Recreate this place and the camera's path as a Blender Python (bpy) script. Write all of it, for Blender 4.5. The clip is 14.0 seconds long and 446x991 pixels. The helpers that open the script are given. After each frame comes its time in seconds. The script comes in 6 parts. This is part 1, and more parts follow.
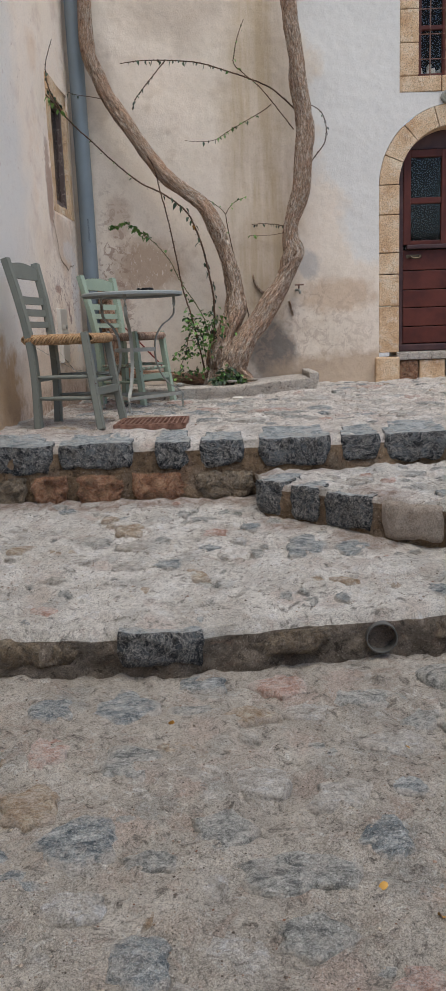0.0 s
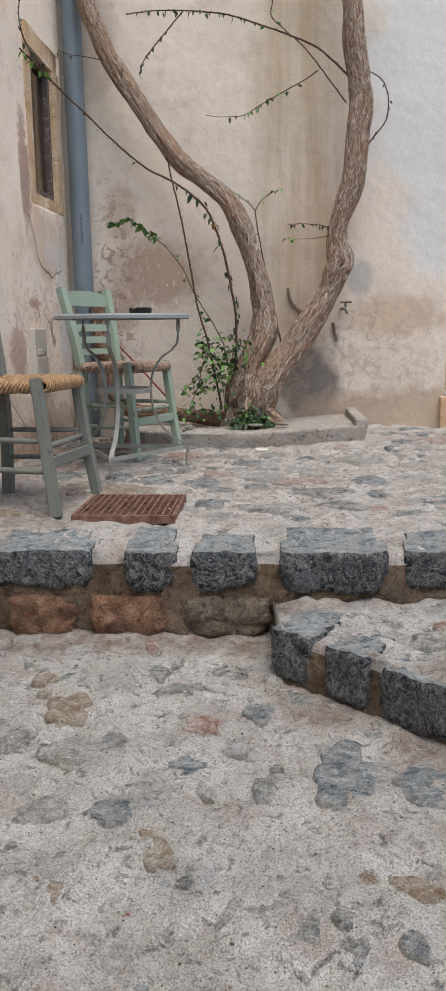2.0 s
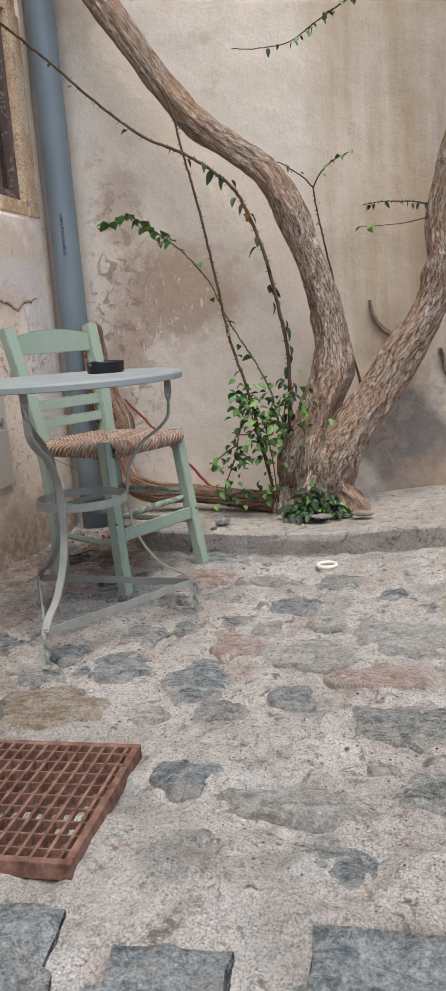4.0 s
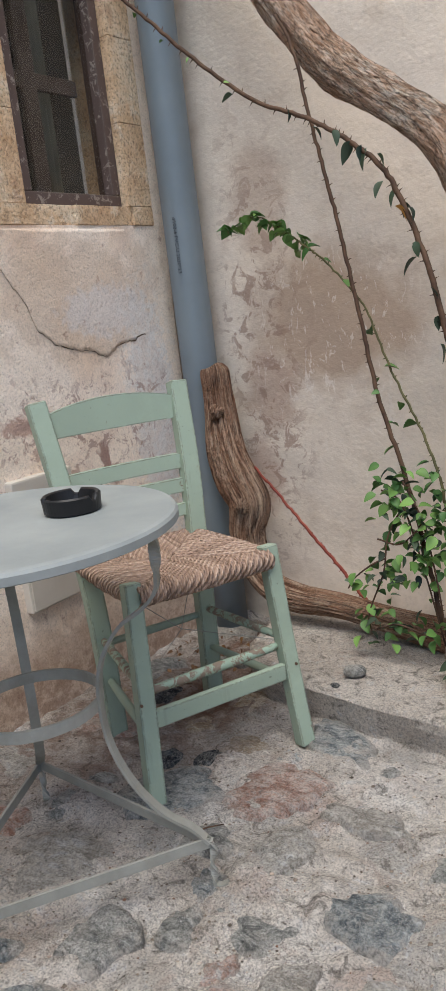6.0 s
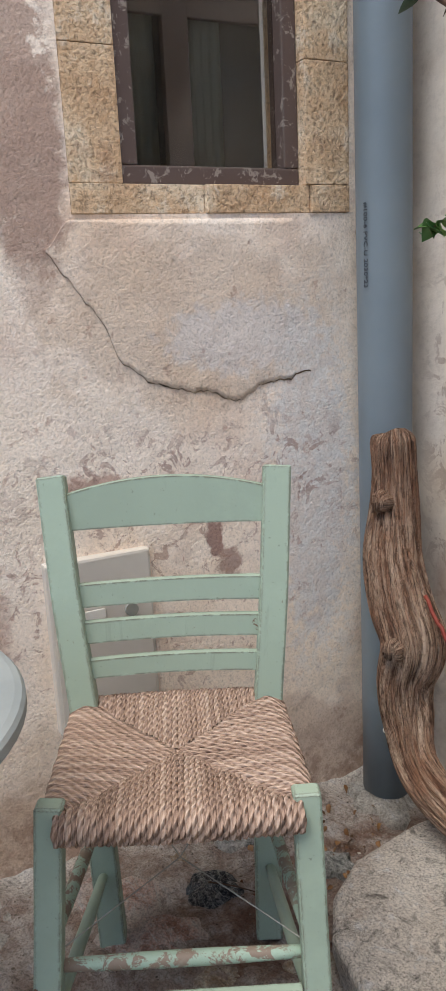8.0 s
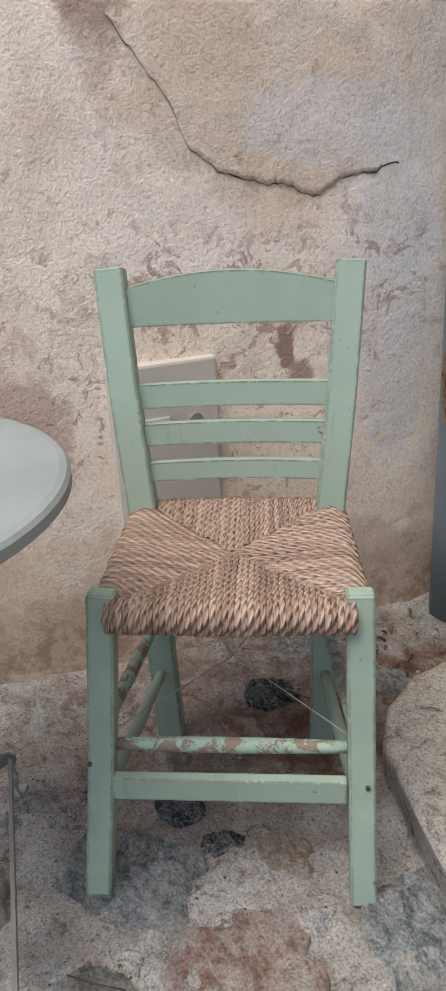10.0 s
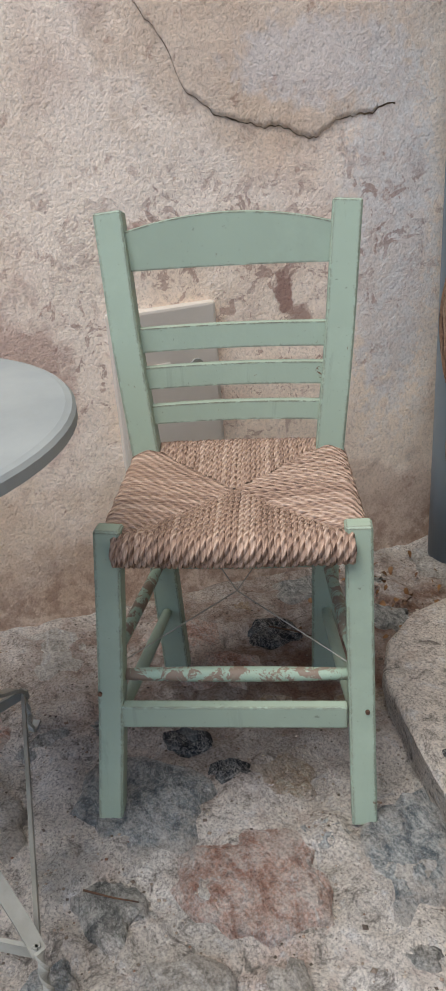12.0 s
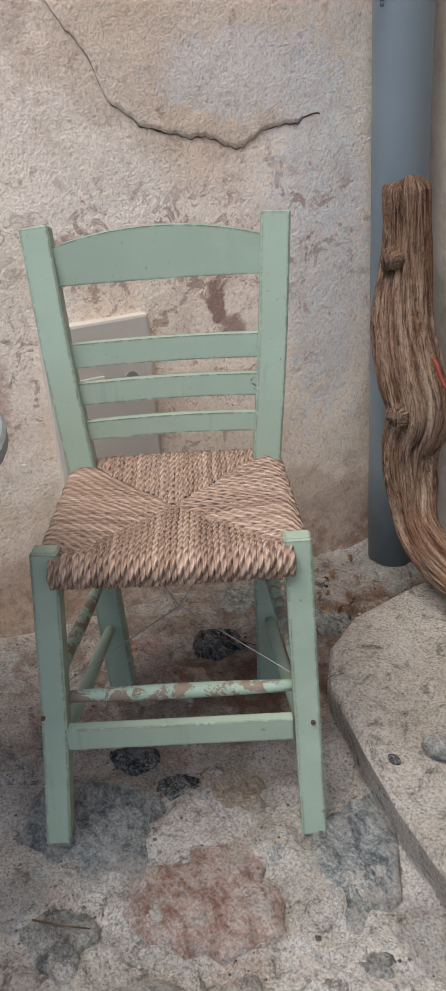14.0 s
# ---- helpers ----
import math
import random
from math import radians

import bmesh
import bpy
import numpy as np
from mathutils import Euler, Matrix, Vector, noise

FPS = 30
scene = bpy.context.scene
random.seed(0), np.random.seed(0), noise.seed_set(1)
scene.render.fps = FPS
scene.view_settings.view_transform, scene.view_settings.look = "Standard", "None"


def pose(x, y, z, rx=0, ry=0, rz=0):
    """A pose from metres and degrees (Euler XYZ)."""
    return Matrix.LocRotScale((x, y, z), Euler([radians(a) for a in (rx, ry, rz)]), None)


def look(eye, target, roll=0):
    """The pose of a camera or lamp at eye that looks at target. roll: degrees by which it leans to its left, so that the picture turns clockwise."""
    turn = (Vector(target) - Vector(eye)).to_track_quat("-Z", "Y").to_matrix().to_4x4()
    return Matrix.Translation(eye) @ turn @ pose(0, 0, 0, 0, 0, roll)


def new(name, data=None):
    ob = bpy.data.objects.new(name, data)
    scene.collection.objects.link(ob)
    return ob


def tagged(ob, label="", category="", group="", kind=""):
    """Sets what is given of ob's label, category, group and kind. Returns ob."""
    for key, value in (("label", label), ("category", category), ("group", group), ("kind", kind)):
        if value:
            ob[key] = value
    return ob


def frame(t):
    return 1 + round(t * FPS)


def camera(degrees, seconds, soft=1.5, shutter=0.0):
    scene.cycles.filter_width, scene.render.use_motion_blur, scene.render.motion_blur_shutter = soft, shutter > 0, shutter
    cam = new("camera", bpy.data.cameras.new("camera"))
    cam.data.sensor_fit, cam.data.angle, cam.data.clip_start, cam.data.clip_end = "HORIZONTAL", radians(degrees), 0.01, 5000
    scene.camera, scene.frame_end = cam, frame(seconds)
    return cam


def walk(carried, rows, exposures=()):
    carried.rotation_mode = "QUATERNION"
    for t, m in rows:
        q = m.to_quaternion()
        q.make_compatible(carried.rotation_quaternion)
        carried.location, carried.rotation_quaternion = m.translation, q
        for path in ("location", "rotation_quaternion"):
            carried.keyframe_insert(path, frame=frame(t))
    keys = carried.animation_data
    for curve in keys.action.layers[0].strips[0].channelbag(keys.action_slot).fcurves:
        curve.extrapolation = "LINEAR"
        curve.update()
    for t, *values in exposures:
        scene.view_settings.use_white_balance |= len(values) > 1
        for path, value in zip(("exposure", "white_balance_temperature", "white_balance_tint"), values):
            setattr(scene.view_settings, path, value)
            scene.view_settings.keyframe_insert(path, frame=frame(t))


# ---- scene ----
cam = camera(30.2, 14.0, 1.2)
PATH = [
    (0, (0.016, 0.517, 0.448), (-0.02, 2.48, 0.068), -2.1),
    (0.5, (0.097, 0.918, 0.451), (0.12, 2.881, 0.069), -1.6),
    (1, (0.178, 1.238, 0.611), (0.109, 3.198, 0.218), 0.0),
    (1.5, (0.129, 1.545, 0.633), (0.047, 3.504, 0.24), -0.3),
    (2, (0.104, 1.893, 0.649), (-0.018, 3.851, 0.257), -0.6),
    (2.5, (0.163, 2.329, 0.68), (-0.094, 4.275, 0.296), -2.4),
    (2.7, (0.167, 2.489, 0.677), (-0.101, 4.434, 0.295), -1.7),
    (4.8, (0.388, 4.179, 0.899), (-0.244, 6.038, 0.521), -7.9),
    (5, (0.415, 4.299, 0.901), (-0.306, 6.127, 0.531), -8.4),
    (5.5, (0.523, 4.609, 1.026), (-0.5, 6.264, 0.564), -6.5),
    (6, (0.561, 4.847, 1.053), (-0.597, 6.417, 0.61), -6.7),
    (6.5, (0.548, 5.206, 1.151), (-0.732, 6.68, 0.715), -7.2),
    (7, (0.563, 5.443, 1.188), (-0.885, 6.761, 0.778), -5.9),
    (7.5, (0.53, 5.667, 1.2), (-1.132, 6.698, 0.783), -2.0),
    (8, (0.39, 5.885, 1.164), (-1.36, 6.733, 0.694), -2.8),
    (8.5, (0.331, 5.955, 1.135), (-1.416, 6.722, 0.533), -2.2),
    (8.8, (0.333, 5.945, 1.098), (-1.396, 6.638, 0.37), -1.9),
    (9, (0.348, 5.926, 1.084), (-1.381, 6.59, 0.328), -2.3),
    (9.2, (0.364, 5.941, 1.076), (-1.371, 6.559, 0.295), -2.6),
    (11.3, (0.374, 5.917, 1.065), (-1.346, 6.499, 0.226), -3.9),
    (11.5, (0.385, 5.921, 1.055), (-1.33, 6.494, 0.199), -4.1),
    (12, (0.412, 5.917, 1.051), (-1.286, 6.489, 0.163), -4.2),
    (12.5, (0.433, 5.917, 1.049), (-1.259, 6.491, 0.15), -4.3),
    (13, (0.429, 5.921, 1.057), (-1.258, 6.513, 0.16), -4.5),
    (13.5, (0.407, 5.92, 1.058), (-1.273, 6.525, 0.158), -4.8),
    (14, (0.402, 5.931, 1.065), (-1.246, 6.63, 0.172), -4.3),
]
walk(cam, [(t, look(eye, target, roll)) for t, eye, target, roll in PATH],
     [(0, 0.28), (1.0, 0.44), (2.0, 0.48), (2.5, 0.58), (4.8, 0.70), (6.0, 0.64), (7.0, 0.78), (8.0, 0.78), (9.0, 0.76), (14, 0.72)])

# ---- light ----
world = bpy.data.worlds.new("world")
scene.world = world
world.use_nodes = True
wn = world.node_tree.nodes
sky = wn.new("ShaderNodeTexSky")
sky.sky_type, sky.sun_disc = "NISHITA", False
sky.sun_elevation, sky.sun_rotation = radians(68), radians(150)
sky.air_density, sky.dust_density, sky.ozone_density = 1.0, 1.0, 1.0
world.node_tree.links.new(sky.outputs[0], wn["Background"].inputs["Color"])
wn["Background"].inputs["Strength"].default_value = 0.15
sun = new("sun", bpy.data.lights.new("sun", "SUN"))
sun.data.energy, sun.data.angle, sun.data.color = 2.0, radians(42), (1.0, 0.95, 0.86)
sun.rotation_euler = Vector((math.sin(radians(150)) * math.cos(radians(68)), math.cos(radians(150)) * math.cos(radians(68)), math.sin(radians(68)))).to_track_quat("Z", "Y").to_euler()


# ---- materials ----
def hexc(r, g, b):
    return tuple(((c / 255 + 0.055) / 1.055) ** 2.4 if c > 10 else c / 255 / 12.92 for c in (r, g, b)) + (1,)


class Mat:
    """Node material built step by step."""
    def __init__(self, name, rough=0.8, metal=0.0, spec=0.3):
        self.m = bpy.data.materials.new(name)
        self.m.use_nodes = True
        self.t = self.m.node_tree
        self.b = self.t.nodes["Principled BSDF"]
        self.b.inputs["Roughness"].default_value = rough
        self.b.inputs["Metallic"].default_value = metal
        self.b.inputs["Specular IOR Level"].default_value = spec
        self.co = self.t.nodes.new("ShaderNodeTexCoord")
        self.last = None

    def node(self, kind, **sets):
        n = self.t.nodes.new(kind)
        for k, v in sets.items():
            n.inputs[k.replace("_", " ")].default_value = v
        return n

    def link(self, a, b):
        self.t.links.new(a, b)

    def coord(self, stretch=(1, 1, 1), shift=0.0, world_space=False):
        mp = self.t.nodes.new("ShaderNodeMapping")
        mp.inputs["Scale"].default_value = stretch
        if world_space:
            g = self.t.nodes.new("ShaderNodeNewGeometry")
            self.link(g.outputs["Position"], mp.inputs["Vector"])
        else:
            self.link(self.co.outputs["Object"], mp.inputs["Vector"])
        if shift:
            info = self.t.nodes.new("ShaderNodeObjectInfo")
            mul = self.t.nodes.new("ShaderNodeMath")
            mul.operation = "MULTIPLY"
            mul.inputs[1].default_value = shift
            self.link(info.outputs["Random"], mul.inputs[0])
            self.link(mul.outputs[0], mp.inputs["Location"])
        return mp.outputs[0]

    def swept(self, stretch=1.0, radius=1.0):
        """Coordinates round and along a swept tube, without a seam."""
        uv = self.t.nodes.new("ShaderNodeUVMap")
        sp = self.t.nodes.new("ShaderNodeSeparateXYZ")
        self.link(uv.outputs[0], sp.inputs[0])
        a = self.math("MULTIPLY", sp.outputs[0], 2 * math.pi)
        cb = self.t.nodes.new("ShaderNodeCombineXYZ")
        self.link(self.math("MULTIPLY", self.math("COSINE", a), radius), cb.inputs[0])
        self.link(self.math("MULTIPLY", self.math("SINE", a), radius), cb.inputs[1])
        self.link(self.math("MULTIPLY", sp.outputs[1], stretch), cb.inputs[2])
        self.swept_uv = sp
        return cb.outputs[0]

    def noise(self, scale, detail=6, rough=0.6, vec=None, distort=0.0):
        n = self.node("ShaderNodeTexNoise", Scale=scale, Detail=detail, Roughness=rough, Distortion=distort)
        self.link(vec or self.coord(), n.inputs["Vector"])
        return n.outputs["Fac"]

    def ramp(self, fac, *stops):
        r = self.t.nodes.new("ShaderNodeValToRGB")
        e = r.color_ramp.elements
        while len(e) < len(stops):
            e.new(0.5)
        for el, (p, c) in zip(e, stops):
            el.position, el.color = p, (c if isinstance(c, tuple) else (c, c, c, 1))
        self.link(fac, r.inputs[0])
        return r.outputs[0]

    def mix(self, fac, a, b, mode="MIX"):
        x = self.t.nodes.new("ShaderNodeMix")
        x.data_type, x.blend_type = "RGBA", mode
        for v, s in ((fac, x.inputs[0]), (a, x.inputs[6]), (b, x.inputs[7])):
            if isinstance(v, (int, float, tuple)):
                s.default_value = v
            else:
                self.link(v, s)
        return x.outputs[2]

    def math(self, op, a, b=0.0, clamp=False):
        x = self.t.nodes.new("ShaderNodeMath")
        x.operation, x.use_clamp = op, clamp
        for v, s in ((a, x.inputs[0]), (b, x.inputs[1])):
            if isinstance(v, (int, float)):
                s.default_value = v
            else:
                self.link(v, s)
        return x.outputs[0]

    def patch(self, at, size, soft=0.35, wobble=0.5, scale=6.0):
        """1 inside an uneven patch round a place, fading to 0."""
        g = self.t.nodes.new("ShaderNodeNewGeometry")
        n = self.node("ShaderNodeTexNoise", Scale=scale, Detail=5.0, Roughness=0.6)
        self.link(g.outputs["Position"], n.inputs["Vector"])
        sub = self.t.nodes.new("ShaderNodeVectorMath")
        sub.operation = "SUBTRACT"
        self.link(g.outputs["Position"], sub.inputs[0])
        sub.inputs[1].default_value = at
        div = self.t.nodes.new("ShaderNodeVectorMath")
        div.operation = "DIVIDE"
        self.link(sub.outputs[0], div.inputs[0])
        div.inputs[1].default_value = size
        ln = self.t.nodes.new("ShaderNodeVectorMath")
        ln.operation = "LENGTH"
        self.link(div.outputs[0], ln.inputs[0])
        d = self.math("ADD", ln.outputs["Value"], self.math("MULTIPLY", self.math("SUBTRACT", n.outputs["Fac"], 0.5), wobble * 2))
        r = self.t.nodes.new("ShaderNodeMapRange")
        r.inputs["From Min"].default_value = 1.0 + soft / 2
        r.inputs["From Max"].default_value = 1.0 - soft / 2
        self.link(d, r.inputs["Value"])
        return r.outputs[0]

    def color(self, c):
        if isinstance(c, tuple):
            self.b.inputs["Base Color"].default_value = c
        else:
            self.link(c, self.b.inputs["Base Color"])
        return self

    def bump(self, h, strength=0.4, distance=0.01):
        n = self.node("ShaderNodeBump", Strength=strength, Distance=distance)
        self.link(h, n.inputs["Height"])
        if self.last:
            self.link(self.last, n.inputs["Normal"])
        self.last = n.outputs[0]
        self.link(self.last, self.b.inputs["Normal"])
        return self

    def rough(self, v):
        self.link(v, self.b.inputs["Roughness"])
        return self


def plaster_left():
    m = Mat("plaster_left", 0.9)
    P = m.coord(world_space=True)
    base = m.ramp(m.noise(1.6, 5, vec=P), (0.35, hexc(240, 222, 200)), (0.55, hexc(244, 228, 211)), (0.7, hexc(234, 208, 182)))
    base = m.mix(m.ramp(m.noise(5, 8, vec=P), (0.52, 0.0), (0.68, 0.5)), base, hexc(208, 182, 164))
    white = m.patch((-1.2, 4.6, 1.4), (1.0, 1.10, 1.6), 0.5, 0.5, 2.2)
    base = m.mix(white, base, hexc(226, 220, 212))
    for at, size, c, f in (((-1.14, 6.62, 1.12), (1, 0.35, 0.16), hexc(208, 186, 164), 0.6), ((-1.14, 6.70, 1.08), (1, 0.17, 0.07), hexc(222, 214, 208), 0.7),
                           ((-1.14, 6.28, 1.42), (1, 0.07, 0.17), hexc(172, 146, 130), 0.9), ((-1.14, 6.61, 0.66), (1, 0.02, 0.045), hexc(150, 118, 108), 0.9), ((-1.14, 6.64, 0.60), (1, 0.03, 0.03), hexc(158, 128, 116), 0.8),
                           ((-1.14, 6.35, 0.80), (1, 0.09, 0.03), hexc(172, 132, 116), 0.7), ((-1.14, 6.05, 0.55), (1, 0.11, 0.16), hexc(168, 130, 116), 0.6),
                           ((-1.14, 6.85, 0.75), (1, 0.09, 0.35), hexc(214, 206, 200), 0.7), ((-1.14, 6.6, 0.10), (1, 0.7, 0.14), hexc(186, 158, 136), 0.5),
                           ((-1.2, 5.6, 0.15), (1, 0.7, 0.25), hexc(188, 160, 130), 0.4), ((-1.2, 4.95, 0.15), (1, 0.35, 0.3), hexc(180, 142, 96), 0.7)):
        base = m.mix(m.math("MULTIPLY", m.patch(at, size, 0.35, 0.9, min(45, 2.2 / min(size[1:]))), f), base, c)
    base = m.mix(m.ramp(m.noise(26, 5, vec=P), (0.64, 0.0), (0.70, 0.55)), base, hexc(166, 132, 116))
    chips = m.math("MULTIPLY", m.patch((-1.14, 6.45, 0.62), (1, 0.55, 0.36), 0.9, 0.5, 7), m.ramp(m.noise(30, 9, 0.72, vec=P, distort=0.8), (0.572, 0.0), (0.585, 0.65)))
    base = m.mix(chips, base, hexc(164, 132, 118))
    base = m.mix(m.math("MULTIPLY", m.patch((-1.14, 6.86, 0.72), (1, 0.13, 0.42), 0.7, 0.5, 9), m.ramp(m.noise(34, 9, 0.75, vec=P), (0.48, 0.0), (0.54, 0.7))), base, hexc(226, 222, 216))
    scab = m.math("MULTIPLY", m.patch((-1.14, 6.60, 0.78), (1, 0.42, 0.12), 0.8, 0.6, 8), m.ramp(m.noise(19, 9, 0.7, vec=P, distort=1.4), (0.56, 0.0), (0.575, 0.8)))
    base = m.mix(scab, base, hexc(172, 146, 134))
    bare = m.math("MULTIPLY", m.patch((-1.14, 6.275, 1.48), (1, 0.075, 0.30), 0.3, 0.5, 14), m.ramp(m.noise(14, 8, 0.7, vec=P), (0.40, 0.0), (0.46, 0.85)))
    base = m.mix(bare, base, hexc(176, 150, 134))
    foot = m.math("MULTIPLY", m.patch((-1.14, 6.3, 0.02), (1, 1.1, 0.13), 0.9, 0.5, 9), m.ramp(m.noise(26, 8, 0.75, vec=P), (0.42, 0.2), (0.55, 0.75)))
    base = m.mix(foot, base, hexc(150, 122, 104))
    pits = m.noise(105, 3, 0.6, vec=P)
    base = m.mix(1.0, base, m.ramp(m.noise(150, 2, 0.5, vec=P), (0.34, 0.90), (0.46, 0.98), (0.66, 1.04)), "MULTIPLY")
    # Pits darkened in the colour too, for the shade inside them.
    base = m.mix(1.0, base, m.ramp(pits, (0.32, 0.88), (0.42, 0.98), (0.52, 1.0)), "MULTIPLY")
    base = m.mix(1.0, base, m.ramp(m.noise(210, 3, 0.7, vec=P), (0.34, 0.82), (0.46, 0.97), (0.60, 1.0)), "MULTIPLY")
    m.color(base)
    m.bump(m.noise(3, 3, vec=P), 0.3, 0.05)
    m.bump(m.noise(24, 4, 0.6, vec=P), 0.12, 0.012)
    m.bump(pits, 0.45, 0.006)
    m.bump(m.noise(230, 3, 0.6, vec=P), 0.45, 0.003)
    return m.m


def plaster_back():
    m = Mat("plaster_back", 0.9)
    P = m.coord(world_space=True)
    base = m.ramp(m.noise(1.3, 5, vec=P), (0.35, hexc(216, 203, 186)), (0.6, hexc(224, 210, 194)), (0.75, hexc(206, 187, 166)))
    base = m.mix(m.ramp(m.noise(7, 7, vec=P), (0.55, 0.0), (0.75, 0.45)), base, hexc(178, 156, 134))
    white = m.patch((1.9, 7.1, 2.4), (1.32, 1, 1.75), 0.12, 0.35, 2.5)
    base = m.mix(white, base, hexc(216, 212, 205))
    V = m.coord((7, 7, 0.7), world_space=True)
    streak = m.math("MULTIPLY", m.patch((0.27, 7.1, 1.7), (0.27, 1, 1.4), 0.5, 0.35, 5), m.ramp(m.noise(1.2, 6, vec=V), (0.3, 0.15), (0.62, 0.8)))
    base = m.mix(streak, base, hexc(176, 154, 122))
    for at, size, c, f in (((-0.60, 7.06, 0.98), (0.27, 1, 0.19), hexc(176, 152, 130), 0.85), ((-0.82, 7.06, 1.35), (0.09, 1, 0.16), hexc(182, 160, 142), 0.6),
                           ((-0.84, 7.06, 0.78), (0.09, 1, 0.12), hexc(172, 146, 128), 0.7), ((-0.9, 7.06, 0.5), (0.07, 1, 0.12), hexc(176, 148, 132), 0.6),
                           ((-0.93, 7.06, 2.3), (0.12, 1, 0.3), hexc(182, 166, 150), 0.6), ((-0.3, 7.06, 2.9), (0.4, 1, 0.35), hexc(172, 156, 140), 0.5),
                           ((0.33, 7.1, 0.30), (0.17, 1, 0.25), hexc(112, 106, 100), 0.9), ((0.62, 7.1, 0.95), (0.08, 1, 0.10), hexc(172, 168, 164), 0.7),
                           ((0.85, 7.1, 0.72), (0.28, 1, 0.12), hexc(194, 168, 142), 0.7), ((0.9, 7.1, 0.12), (0.7, 1, 0.16), hexc(180, 158, 134), 0.8)):
        base = m.mix(m.math("MULTIPLY", m.patch(at, size, 0.5, 0.6, min(30, 1.6 / min(size[0], size[2]))), f), base, c)
    bloom = m.math("MULTIPLY", m.patch((-0.62, 7.06, 0.92), (0.30, 1, 0.30), 0.8, 0.5, 7), m.ramp(m.noise(34, 6, 0.7, vec=m.coord((1, 1, 0.35), world_space=True), distort=1.2), (0.585, 0.0), (0.60, 0.7)))
    base = m.mix(bloom, base, hexc(226, 216, 204))
    flecks = m.math("MULTIPLY", m.patch((-0.86, 7.06, 0.85), (0.14, 1, 0.60), 0.8, 0.6, 7), m.ramp(m.noise(17, 9, 0.72, vec=P, distort=1.1), (0.53, 0.0), (0.56, 0.75)))
    base = m.mix(flecks, base, hexc(156, 130, 114))
    low = m.math("MULTIPLY", m.patch((0.55, 7.1, 0.45), (0.55, 1, 0.36), 0.8, 0.6, 5), m.ramp(m.noise(13, 9, 0.72, vec=P, distort=0.8), (0.50, 0.0), (0.57, 0.5)))
    base = m.mix(low, base, hexc(168, 148, 132))
    base = m.mix(1.0, base, m.ramp(m.noise(70, 5, 0.7, vec=P), (0.34, 0.90), (0.46, 0.98), (0.56, 1.0)), "MULTIPLY")
    m.color(base)
    m.bump(m.noise(2.5, 3, vec=P), 0.5, 0.05)
    m.bump(m.noise(24, 5, 0.65, vec=P), 0.2, 0.012)
    m.bump(m.noise(90, 3, 0.6, vec=P), 0.3, 0.005)
    return m.m


